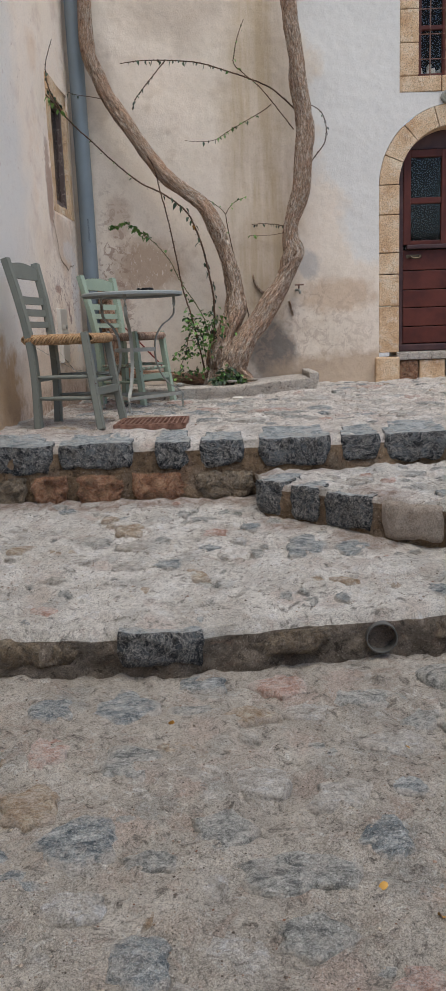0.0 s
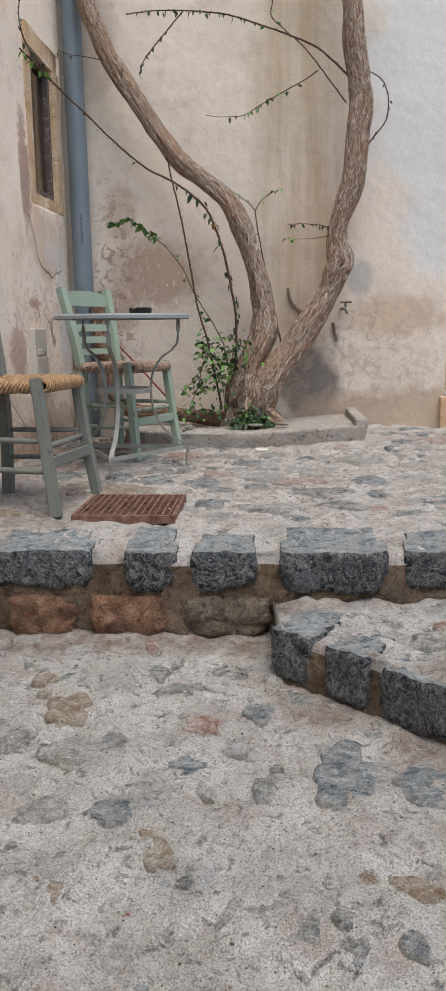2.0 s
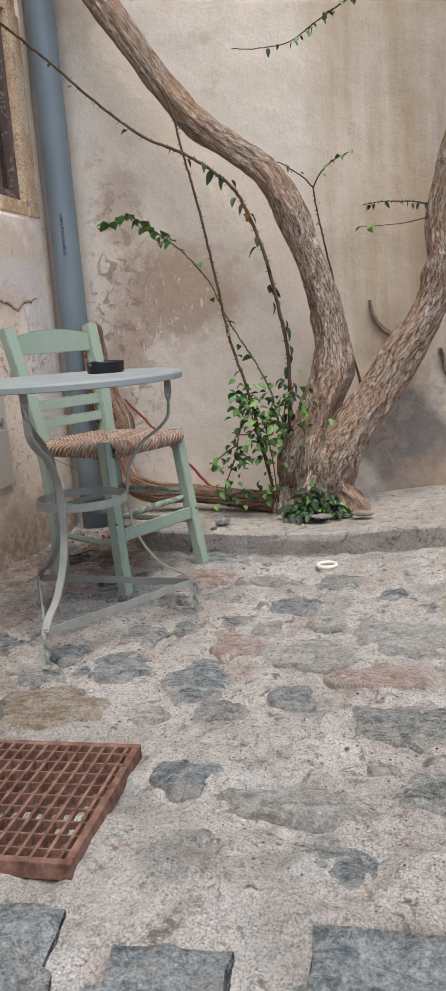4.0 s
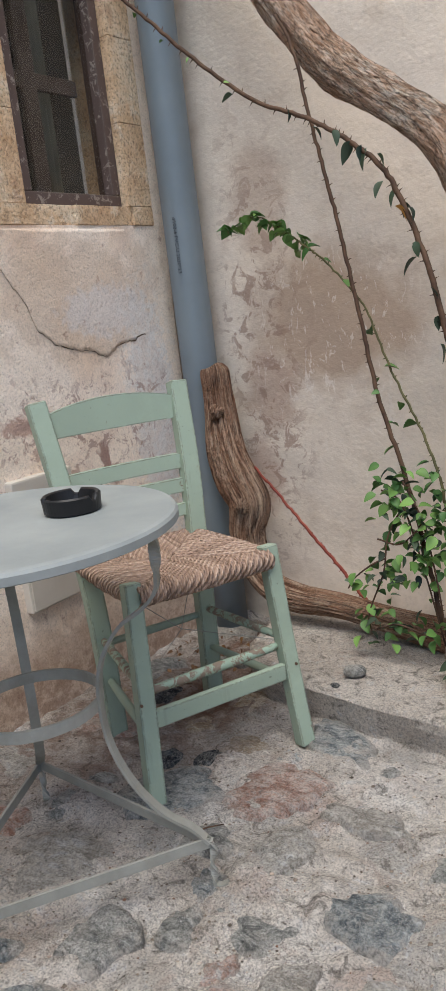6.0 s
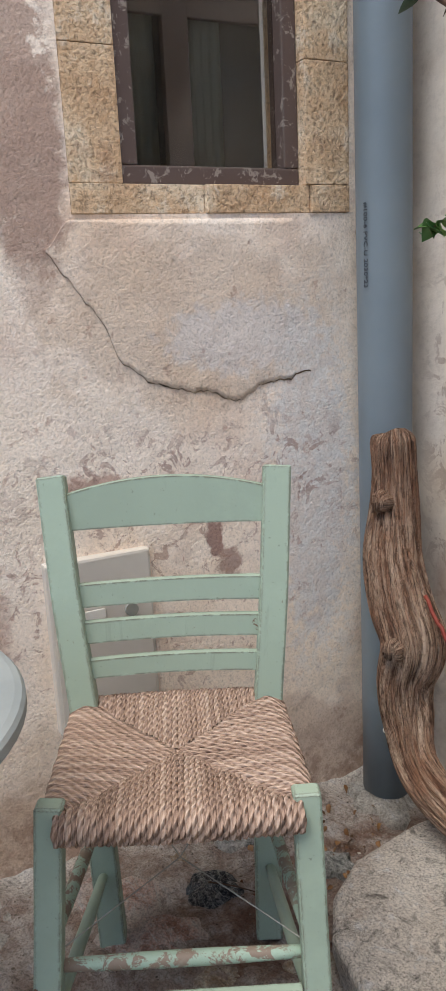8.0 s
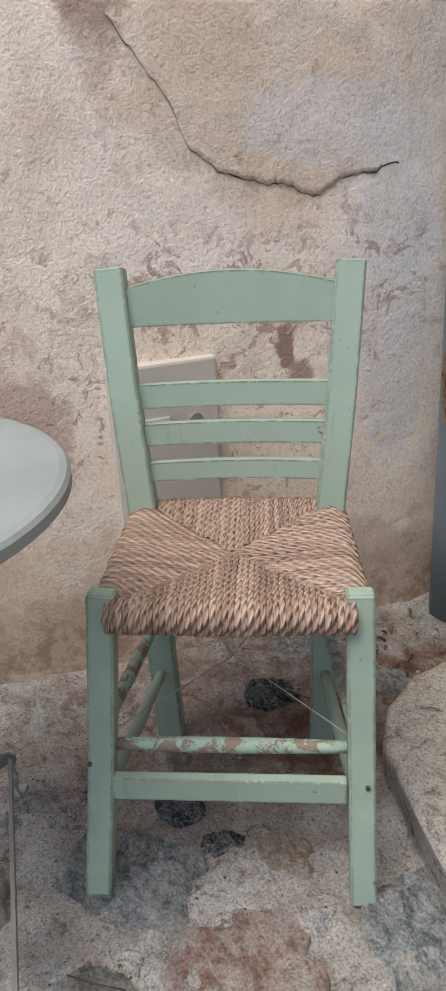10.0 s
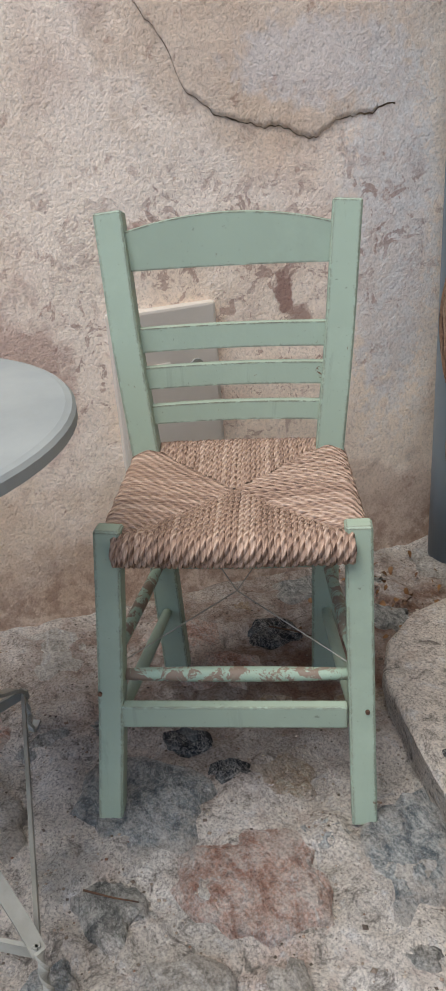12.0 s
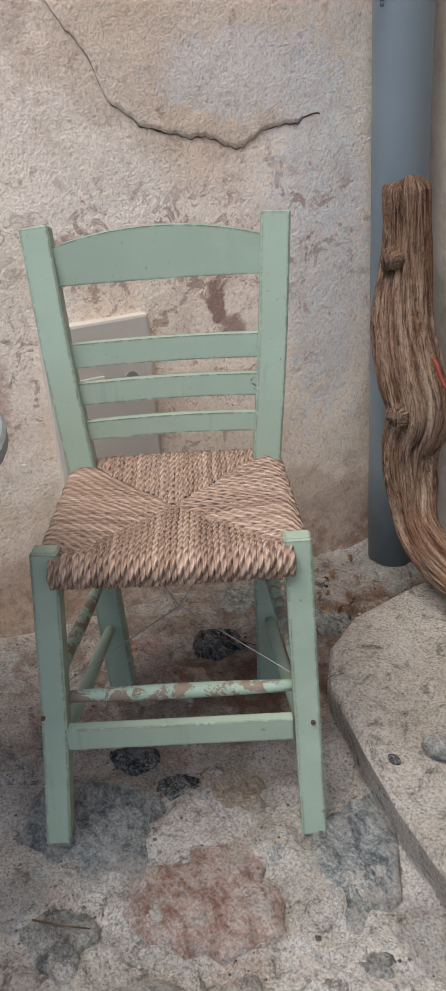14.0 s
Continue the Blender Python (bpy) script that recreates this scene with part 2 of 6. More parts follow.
def mortar(name, a, b, c, brown_patches=(), stones=0.4, seams=0.45):
    """Worn mortar with half-buried stones showing through, pits and grit."""
    m = Mat(name, 0.93)
    P = m.coord(world_space=True)
    base = m.ramp(m.noise(5, 8, 0.7, vec=P), (0.34, a), (0.52, b), (0.66, c))
    crag = m.noise(24, 9, 0.76, vec=P, distort=0.7)
    chunk = m.noise(8.5, 7, 0.66, vec=P, distort=1.2)
    fine = m.noise(75, 7, 0.8, vec=P, distort=0.9)
    warp = m.t.nodes.new("ShaderNodeVectorMath")
    warp.operation = "MULTIPLY_ADD"
    wn_ = m.node("ShaderNodeTexNoise", Scale=6.0, Detail=5.0, Roughness=0.7)
    m.link(P, wn_.inputs["Vector"])
    m.link(wn_.outputs["Color"], warp.inputs[0])
    warp.inputs[1].default_value = (0.16, 0.16, 0.05)
    m.link(P, warp.inputs[2])
    cells = m.node("ShaderNodeTexVoronoi", Scale=7.0, Randomness=1.0)
    m.link(warp.outputs[0], cells.inputs["Vector"])
    inside = m.math("MULTIPLY", m.ramp(cells.outputs["Distance"], (0.30, 1.0), (0.52, 0.0)), m.ramp(crag, (0.40, 0.35), (0.56, 1.0)))
    sep = m.t.nodes.new("ShaderNodeSeparateColor")
    m.link(cells.outputs["Color"], sep.inputs[0])
    tint = m.ramp(sep.outputs[0], (0.0, hexc(122, 130, 132)), (0.22, hexc(160, 158, 152)), (0.42, hexc(192, 184, 172)), (0.62, hexc(176, 152, 134)), (0.80, hexc(190, 158, 144)), (1.0, hexc(146, 142, 134)))
    base = m.mix(m.math("MULTIPLY", inside, stones), base, tint)
    base = m.mix(m.ramp(m.noise(9, 6, vec=P, distort=1.5), (0.56, 0.0), (0.66, 0.28)), base, hexc(158, 122, 102))
    base = m.mix(m.ramp(crag, (0.55, 0.0), (0.64, 0.7)), base, tuple(min(0.70, v * 1.28) for v in c[:3]) + (1,))
    # Hollows darkened in the colour, standing for shade that soft light leaves out.
    base = m.mix(m.ramp(crag, (0.37, 0.9), (0.46, 0.0)), base, tuple(v * 0.36 for v in a[:3]) + (1,))
    base = m.mix(m.ramp(chunk, (0.485, 0.0), (0.497, seams), (0.509, 0.0)), base, tuple(v * 0.30 for v in a[:3]) + (1,))
    # Fine pits get painted shade in the same way.
    base = m.mix(1.0, base, m.ramp(fine, (0.35, 0.50), (0.43, 0.86), (0.52, 1.0), (0.68, 1.0)), "MULTIPLY")
    base = m.mix(m.ramp(m.noise(190, 3, 0.8, vec=P), (0.58, 0.0), (0.66, 0.65)), base, hexc(74, 66, 60))
    base = m.mix(m.ramp(m.noise(150, 3, 0.8, vec=P), (0.62, 0.0), (0.69, 0.7)), base, hexc(214, 208, 198))
    # Brown patches, broken up by noise.
    for at, size, f in brown_patches:
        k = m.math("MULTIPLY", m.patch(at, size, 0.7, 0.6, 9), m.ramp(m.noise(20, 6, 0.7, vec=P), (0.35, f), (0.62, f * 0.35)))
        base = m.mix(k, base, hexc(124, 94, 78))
    m.color(base)
    base = m.mix(1.0, base, m.ramp(m.noise(230, 2, 0.5, vec=P), (0.36, 0.72), (0.50, 1.0), (0.66, 1.12)), "MULTIPLY")
    m.color(base)
    m.bump(chunk, 0.9, 0.040)
    m.bump(crag, 1.0, 0.026)
    m.bump(fine, 0.9, 0.009)
    m.bump(m.noise(220, 4, 0.7, vec=P), 0.6, 0.003)
    return m.m


def stone(name, dark, mid, light, vein=0.5, crust=0.5, crustc=(166, 156, 144), smear=1.0):
    """Rough stone; smear: how far the mortar is spread over its rim."""
    m = Mat(name, 0.85)
    W = m.coord(world_space=True)
    body = m.noise(24, 9, 0.75, vec=W, distort=0.9)
    slabs = m.noise(11, 8, 0.7, vec=m.coord((1, 2.2, 1), world_space=True), distort=1.8)
    base = m.ramp(body, (0.36, dark), (0.50, mid), (0.64, light))
    base = m.mix(m.ramp(slabs, (0.38, 0.9), (0.48, 0.0)), base, dark)
    base = m.mix(m.ramp(slabs, (0.54, 0.0), (0.62, 0.75)), base, tuple(min(0.72, v * 1.25) for v in light[:3]) + (1,))
    base = m.mix(m.ramp(slabs, (0.488, 0.0), (0.5, vein * 1.1), (0.512, 0.0)), base, hexc(210, 208, 202))
    base = m.mix(m.ramp(m.noise(17, 8, 0.72, vec=W, distort=2.5), (0.487, 0.0), (0.5, vein), (0.513, 0.0)), base, hexc(206, 204, 198))
    base = m.mix(m.ramp(m.noise(42, 7, 0.8, vec=W, distort=1.0), (0.54, 0.0), (0.62, vein * 0.8)), base, hexc(198, 196, 190))
    base = m.mix(m.ramp(m.noise(15, 8, 0.75, vec=W), (0.50, 0.0), (0.60, crust)), base, hexc(*crustc))
    if smear:
        sp = m.t.nodes.new("ShaderNodeSeparateXYZ")
        m.link(m.co.outputs["Object"], sp.inputs[0])
        r2 = m.math("ADD", m.math("POWER", sp.outputs[0], 2.0), m.math("POWER", sp.outputs[1], 2.0))
        rim = m.math("ADD", m.math("SQRT", r2), m.math("MULTIPLY", m.math("SUBTRACT", m.noise(20, 8, 0.75, vec=W), 0.5), 0.85))
        base = m.mix(m.math("MULTIPLY", m.ramp(rim, (0.40, 0.0), (0.52, 0.72)), smear), base, hexc(*crustc))
    base = m.mix(m.ramp(m.noise(150, 4, 0.8, vec=W), (0.58, 0.0), (0.70, 0.45)), base, dark)
    base = m.mix(1.0, base, m.ramp(m.noise(75, 7, 0.8, vec=W, distort=0.9), (0.34, 0.42), (0.46, 0.86), (0.58, 1.0)), "MULTIPLY")
    m.color(base)
    base = m.mix(1.0, base, m.ramp(m.noise(210, 2, 0.5, vec=W), (0.36, 0.74), (0.50, 1.0), (0.66, 1.12)), "MULTIPLY")
    m.color(base)
    m.bump(slabs, 0.9, 0.035)
    m.bump(body, 1.0, 0.024)
    m.bump(m.noise(80, 7, 0.75, vec=W, distort=0.6), 0.9, 0.007)
    return m.m


def painted_wood(name, paint, under, wear=0.68):
    m = Mat(name, 0.55)
    P = m.coord(shift=20.0)
    G = m.coord((1, 1, 1), shift=20.0)
    base = m.ramp(m.noise(3, 3, vec=P), (0.3, paint), (0.7, tuple(min(1, c * 1.12) for c in paint[:3]) + (1,)))
    worn = m.ramp(m.noise(38, 6, 0.75, vec=G, distort=0.6), (wear, 0.0), (wear + 0.02, 1.0))
    base = m.mix(worn, base, under)
    bv = m.node("ShaderNodeBevel", Radius=0.006)
    bv.samples = 4
    gm = m.t.nodes.new("ShaderNodeNewGeometry")
    dt = m.t.nodes.new("ShaderNodeVectorMath")
    dt.operation = "DOT_PRODUCT"
    m.link(bv.outputs[0], dt.inputs[0])
    m.link(gm.outputs["Normal"], dt.inputs[1])
    edge = m.math("MULTIPLY", m.math("SUBTRACT", 1.0, dt.outputs["Value"]), 6.0, True)
    chip = m.ramp(m.noise(48, 6, 0.8, vec=P, distort=0.8), (0.44, 0.0), (0.48, 1.0))
    base = m.mix(m.math("MULTIPLY", edge, chip), base, tuple(v * 0.5 for v in under[:3]) + (1,))
    base = m.mix(m.ramp(m.noise(120, 3, vec=P), (0.68, 0.0), (0.74, 0.5)), base, hexc(70, 62, 54))
    base = m.mix(m.ramp(m.noise(26, 6, 0.7, vec=m.coord((1, 1, 0.06), shift=20.0), distort=0.5), (0.60, 0.0), (0.66, 0.22)), base, tuple(v * 0.55 for v in paint[:3]) + (1,))
    base = m.mix(m.ramp(m.noise(9, 5, 0.7, vec=P), (0.50, 0.0), (0.72, 0.35)), base, tuple(min(0.8, v * 1.35) for v in paint[:3]) + (1,))
    m.color(base)
    m.bump(m.math("SUBTRACT", 1.0, worn), 0.4, 0.003)
    m.bump(m.noise(60, 4, vec=P), 0.15, 0.003)
    return m.m


def bark(name, dark, mid, light, along=4.0, sc=1.0, warm=(176, 132, 106), plates=False):
    """Bark or bare wood of a swept limb; along: how many times finer the grain runs lengthwise."""
    m = Mat(name, 0.92)
    P = m.coord()
    S = m.swept(along)
    ridges = m.noise(5.0 * sc, 7, 0.66, vec=S, distort=0.7)
    strands = m.noise(11.0 * sc, 6, 0.7, vec=S, distort=0.4)
    base = m.ramp(ridges, (0.36, dark), (0.46, mid), (0.60, light))
    base = m.mix(m.ramp(m.noise(6, 6, 0.65, vec=P), (0.42, 0.0), (0.60, 0.6)), base, hexc(*warm))
    base = m.mix(m.ramp(strands, (0.38, 0.75), (0.47, 0.0)), base, tuple(v * 0.6 for v in dark[:3]) + (1,))
    base = m.mix(m.ramp(strands, (0.55, 0.0), (0.66, 0.55)), base, light)
    base = m.mix(m.ramp(ridges, (0.485, 0.0), (0.497, 0.85), (0.509, 0.0)), base, tuple(v * 0.35 for v in dark[:3]) + (1,))
    base = m.mix(1.0, base, m.ramp(m.noise(130, 4, 0.75, vec=P), (0.34, 0.6), (0.48, 0.95), (0.60, 1.0)), "MULTIPLY")
    if plates:
        wp = m.t.nodes.new("ShaderNodeVectorMath")
        wp.operation = "MULTIPLY_ADD"
        wo = m.node("ShaderNodeTexNoise", Scale=3.0, Detail=5.0, Roughness=0.7)
        m.link(S, wo.inputs["Vector"])
        m.link(wo.outputs["Color"], wp.inputs[0])
        wp.inputs[1].default_value = (0.5, 0.5, 0.5)
        m.link(S, wp.inputs[2])
        vo = m.node("ShaderNodeTexVoronoi", Scale=5.5, Randomness=1.0)
        vo.feature = "DISTANCE_TO_EDGE"
        m.link(wp.outputs[0], vo.inputs["Vector"])
        crev = m.ramp(vo.outputs["Distance"], (0.0, 0.38), (0.03, 0.72), (0.09, 1.0))
        base = m.mix(1.0, base, crev, "MULTIPLY")
        m.bump(crev, 1.0, 0.012)
    m.color(base)
    m.bump(ridges, 1.0, 0.03)
    m.bump(strands, 0.9, 0.014)
    m.bump(m.noise(120, 5, 0.7, vec=P), 0.4, 0.003)
    return m.m


def rushes(name, dark, mid, light):
    m = Mat(name, 0.8)
    S = m.swept(14.0)
    u = m.swept_uv
    tw = m.math("SINE", m.math("ADD", m.math("MULTIPLY", u.outputs[0], 12.566), m.math("MULTIPLY", u.outputs[1], 330.0)))
    fibre = m.noise(5, 4, vec=S)
    isl = m.t.nodes.new("ShaderNodeNewGeometry").outputs["Random Per Island"]
    base = m.ramp(m.math("ADD", m.math("MULTIPLY", fibre, 0.82), m.math("MULTIPLY", isl, 0.18)), (0.30, dark), (0.5, mid), (0.72, light))
    base = m.mix(m.math("MULTIPLY", m.math("SUBTRACT", 0.0, tw), 0.45, True), base, dark)
    m.color(base)
    m.bump(tw, 0.8, 0.004)
    m.bump(fibre, 0.5, 0.002)
    return m.m


def simple(name, a, b, scale=8, rough=0.7, metal=0.0, bump=0.2, bscale=60, spec=0.3):
    m = Mat(name, rough, metal, spec)
    P = m.coord(shift=15.0)
    m.color(m.ramp(m.noise(scale, 6, vec=P), (0.35, a), (0.68, b)))
    if bump:
        m.bump(m.noise(bscale, 6, vec=P), bump, 0.004)
    return m.m


def leafy(name, a, b):
    m = Mat(name, 0.5)
    info = m.t.nodes.new("ShaderNodeObjectInfo")
    m.color(m.ramp(info.outputs["Random"], (0.0, a), (1.0, b)))
    m.b.inputs["Subsurface Weight"].default_value = 0.0
    return m.m


PL_L, PL_B = plaster_left(), plaster_back()
MORTAR_LOW = mortar("mortar_ground", hexc(172, 163, 152), hexc(192, 184, 172), hexc(208, 201, 190), stones=0.45)
# Landing: browned along the feet of the two upper steps.
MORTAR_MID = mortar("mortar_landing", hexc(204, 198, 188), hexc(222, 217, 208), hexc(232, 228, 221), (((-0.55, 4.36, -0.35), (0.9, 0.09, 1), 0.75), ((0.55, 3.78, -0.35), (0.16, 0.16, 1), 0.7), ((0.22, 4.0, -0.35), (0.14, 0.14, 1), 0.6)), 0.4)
# Terrace: browned along ledge and wall and beneath the chairs.
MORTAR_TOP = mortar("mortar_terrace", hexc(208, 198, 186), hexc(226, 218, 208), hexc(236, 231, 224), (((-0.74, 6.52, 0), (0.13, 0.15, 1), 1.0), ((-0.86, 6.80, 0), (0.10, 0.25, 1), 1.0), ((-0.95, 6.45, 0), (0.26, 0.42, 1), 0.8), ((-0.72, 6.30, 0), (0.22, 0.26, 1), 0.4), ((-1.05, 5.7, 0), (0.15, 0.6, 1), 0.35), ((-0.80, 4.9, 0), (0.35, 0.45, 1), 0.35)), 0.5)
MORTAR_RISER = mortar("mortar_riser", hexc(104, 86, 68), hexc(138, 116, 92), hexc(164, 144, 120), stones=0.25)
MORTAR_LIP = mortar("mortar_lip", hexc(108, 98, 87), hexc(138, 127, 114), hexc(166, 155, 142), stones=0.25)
CONCRETE = mortar("concrete", hexc(202, 191, 178), hexc(216, 206, 194), hexc(224, 216, 205), stones=0.0)
CONCRETE.node_tree.nodes["Principled BSDF"].inputs["Roughness"].default_value = 0.95
ST = [stone("blue_stone", hexc(88, 98, 104), hexc(142, 150, 152), hexc(196, 198, 196), 0.8, 0.4, (206, 198, 188)),
      stone("grey_stone", hexc(106, 108, 106), hexc(164, 164, 158), hexc(206, 202, 195), 0.7, 0.45, (206, 198, 188)),
      stone("pink_stone", hexc(164, 122, 104), hexc(206, 172, 156), hexc(226, 208, 198), 0.6, 0.6, (212, 202, 192)),
      stone("tan_stone", hexc(150, 124, 98), hexc(186, 166, 142), hexc(208, 196, 178), 0.4, 0.6, (200, 188, 176)),
      stone("pale_stone", hexc(156, 148, 138), hexc(200, 194, 184), hexc(224, 219, 211), 0.6, 0.5, (200, 192, 182))]
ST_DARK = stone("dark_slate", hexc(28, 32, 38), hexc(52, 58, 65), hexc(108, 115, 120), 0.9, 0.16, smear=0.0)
# Slate tops: crusted, and lightened so the colour carries light from above.
ST_DARK_LIT = stone("dark_slate_lit_top", hexc(112, 122, 126), hexc(160, 170, 173), hexc(208, 212, 210), 0.9, 0.6, (196, 188, 178), smear=0.0)
ST_ORANGE = stone("orange_stone", hexc(110, 76, 56), hexc(164, 116, 86), hexc(186, 150, 120), 0.2, 0.6, (146, 122, 96), smear=0.0)
ST_BROWN = stone("brown_stone", hexc(88, 78, 66), hexc(132, 118, 100), hexc(166, 152, 132), 0.2, 0.5, (146, 126, 100), smear=0.0)


def sandstone():
    m = Mat("sandstone", 0.93)
    P = m.coord(world_space=True)
    base = m.ramp(m.noise(7, 7, 0.65, vec=P), (0.34, hexc(194, 158, 122)), (0.50, hexc(212, 182, 148)), (0.66, hexc(222, 203, 176)))
    base = m.mix(m.ramp(m.noise(16, 7, 0.7, vec=P), (0.56, 0.0), (0.64, 0.5)), base, hexc(226, 214, 194))
    base = m.mix(m.ramp(m.noise(10, 6, 0.7, vec=P), (0.34, 0.5), (0.42, 0.0)), base, hexc(166, 130, 104))
    grain = m.noise(120, 3, 0.6, vec=P)
    base = m.mix(1.0, base, m.ramp(grain, (0.34, 0.55), (0.46, 0.95), (0.64, 1.1)), "MULTIPLY")
    base = m.mix(m.ramp(m.noise(44, 5, 0.7, vec=P), (0.62, 0.0), (0.68, 0.6)), base, hexc(120, 92, 72))
    m.color(base)
    m.bump(m.noise(16, 6, 0.7, vec=P), 0.8, 0.02)
    m.bump(grain, 0.8, 0.006)
    return m.m


SAND = sandstone()
SAGE = painted_wood("sage_paint", hexc(143, 158, 141), hexc(108, 90, 72), 0.67)
SAGE_WORN = painted_wood("worn_sage_paint", hexc(146, 166, 148), hexc(128, 112, 98), 0.50)
GREYP = painted_wood("grey_green_paint", hexc(112, 115, 107), hexc(96, 84, 68), 0.74)
RUSH_OLD = rushes("rush_brown", hexc(104, 82, 70), hexc(180, 152, 133), hexc(210, 188, 170))
RUSH_NEW = rushes("rush_golden", hexc(128, 94, 64), hexc(188, 150, 110), hexc(216, 186, 148))
BARK = bark("bark", hexc(142, 108, 84), hexc(214, 184, 158), hexc(240, 224, 206), 4.0, warm=(214, 168, 136), plates=True)
DRIFT = bark("dead_wood", hexc(86, 58, 44), hexc(170, 136, 112), hexc(208, 182, 158), 1.0, 1.0, (164, 116, 88))
PVC = simple("grey_plastic_pipe", hexc(108, 119, 126), hexc(119, 130, 136), 3, 0.42, 0, 0.05, 30, 0.5)
METALP = simple("grey_painted_metal", hexc(132, 132, 124), hexc(154, 154, 146), 14, 0.5, 0.0, 0.2, 70, 0.4)
TABTOP = simple("table_top_paint", hexc(132, 138, 137), hexc(148, 153, 151), 5, 0.6, 0.0, 0.1, 40, 0.4)
RUST = simple("rusty_iron", hexc(92, 64, 54), hexc(148, 114, 98), 30, 0.85, 0.2, 0.5, 120)
DULL = simple("dull_grey_plastic", hexc(70, 70, 68), hexc(92, 91, 88), 10, 0.7, 0, 0.1)
INNERW = simple("dark_inner_wood", hexc(82, 70, 64), hexc(104, 91, 84), 10, 0.7, 0, 0.2)
BLACK = simple("black_plastic", hexc(26, 26, 27), hexc(36, 36, 37), 8, 0.4, 0, 0.05)
DOORW = simple("red_brown_door_wood", hexc(72, 34, 28), hexc(98, 50, 40), 6, 0.5, 0, 0.2, 40)
DOORD = simple("purple_brown_wood", hexc(62, 44, 46), hexc(84, 60, 58), 8, 0.5, 0, 0.2, 40)
FRAMEW = painted_wood("weathered_frame_wood", hexc(88, 73, 67), hexc(146, 134, 124), 0.57)
CREAM = simple("cream_plastic", hexc(192, 184, 172), hexc(204, 197, 186), 4, 0.5, 0, 0.05)
WHITE = simple("white_ceramic", hexc(214, 208, 196), hexc(226, 222, 212), 5, 0.4, 0, 0.1)
STEM = simple("brown_stem", hexc(66, 48, 38), hexc(104, 80, 62), 20, 0.8)
STEMG = simple("green_stem", hexc(74, 72, 44), hexc(112, 104, 70), 20, 0.7)
STEMR = simple("red_stem", hexc(118, 46, 38), hexc(140, 70, 54), 20, 0.6)
LEAF = leafy("leaf", hexc(58, 94, 48), hexc(118, 154, 80))
LEAFD = leafy("dark_leaf", hexc(40, 52, 44), hexc(72, 88, 66))
LEAFY = leafy("yellow_leaf", hexc(168, 120, 52), hexc(190, 150, 80))
DEAD = leafy("dry_leaf", hexc(96, 66, 42), hexc(140, 104, 66))
CURTAIN = simple("curtain_cloth", hexc(176, 178, 166), hexc(196, 197, 184), 8, 0.9, 0, 0.1)
# Two flat tones that stand for shade in unlit rooms and holes.
SHADE_BLACK = simple("painted_shade_black", hexc(22, 21, 20), hexc(30, 28, 26), 3, 0.9, 0, 0)
SHADE_GREY = simple("painted_shade_grey", hexc(74, 71, 67), hexc(86, 82, 77), 3, 0.9, 0, 0)
BOOK = simple("paper_white", hexc(206, 202, 192), hexc(222, 218, 208), 12, 0.7, 0, 0.05)
PRINT = simple("dark_print", hexc(50, 56, 62), hexc(60, 66, 72), 8, 0.6, 0, 0)


def glass_mat(name, tint, rough=0.03):
    m = Mat(name, rough, 0.0, 0.5)
    m.color(tint)
    m.b.inputs["Transmission Weight"].default_value = 1.0
    m.b.inputs["IOR"].default_value = 1.3
    return m.m


GLASS = glass_mat("window_glass", (0.68, 0.68, 0.66, 1), 0.08)
LAMPGLASS = glass_mat("lamp_glass", (0.8, 0.86, 0.84, 1), 0.25)


# ---- mesh helpers ----
def link_bm(name, bm, mat, parent=None, label="", smooth=True):
    me = bpy.data.meshes.new(name)
    bm.normal_update()
    bm.to_mesh(me)
    bm.free()
    for p in me.polygons:
        p.use_smooth = smooth
    me.materials.append(mat)
    ob = new(name, me)
    if parent:
        ob.parent = parent
    if label:
        ob["label"] = label
    if mat.name.endswith("glass"):
        ob.visible_shadow = False
    return ob


def part(name, bm, mat, parent, label="", smooth=False):
    return link_bm(name, bm, mat, parent, label, smooth)


def thing(name, label, category, group="", m=None):
    e = new(name)
    e.empty_display_size = 0.1
    if m is not None:
        e.matrix_world = m
    return tagged(e, label, category, group)


def add_box(bm, x0, x1, y0, y1, z0, z1, bevel=0.0):
    r = bmesh.ops.create_cube(bm, size=1)
    for v in r["verts"]:
        v.co = Vector(((x0 + x1) / 2 + v.co.x * (x1 - x0), (y0 + y1) / 2 + v.co.y * (y1 - y0), (z0 + z1) / 2 + v.co.z * (z1 - z0)))
    if bevel:
        es = list({e for v in r["verts"] for e in v.link_edges})
        bmesh.ops.bevel(bm, geom=es, offset=bevel, segments=2, affect="EDGES", profile=0.6)
    return bm


def box(x0, x1, y0, y1, z0, z1, bevel=0.003):
    return add_box(bmesh.new(), x0, x1, y0, y1, z0, z1, bevel)


def smooth_path(pts, n):
    """Catmull-Rom through points of any width, n samples a span."""
    P = [np.array(p, float) for p in pts]
    P = [2 * P[0] - P[1]] + P + [2 * P[-1] - P[-2]]
    out = []
    for i in range(1, len(P) - 2):
        for k in range(n):
            t = k / n
            a, b, c, d = P[i - 1:i + 3]
            out.append(0.5 * (2 * b + (c - a) * t + (2 * a - 5 * b + 4 * c - d) * t * t + (3 * b - a - 3 * c + d) * t ** 3))
    out.append(P[-2])
    return out


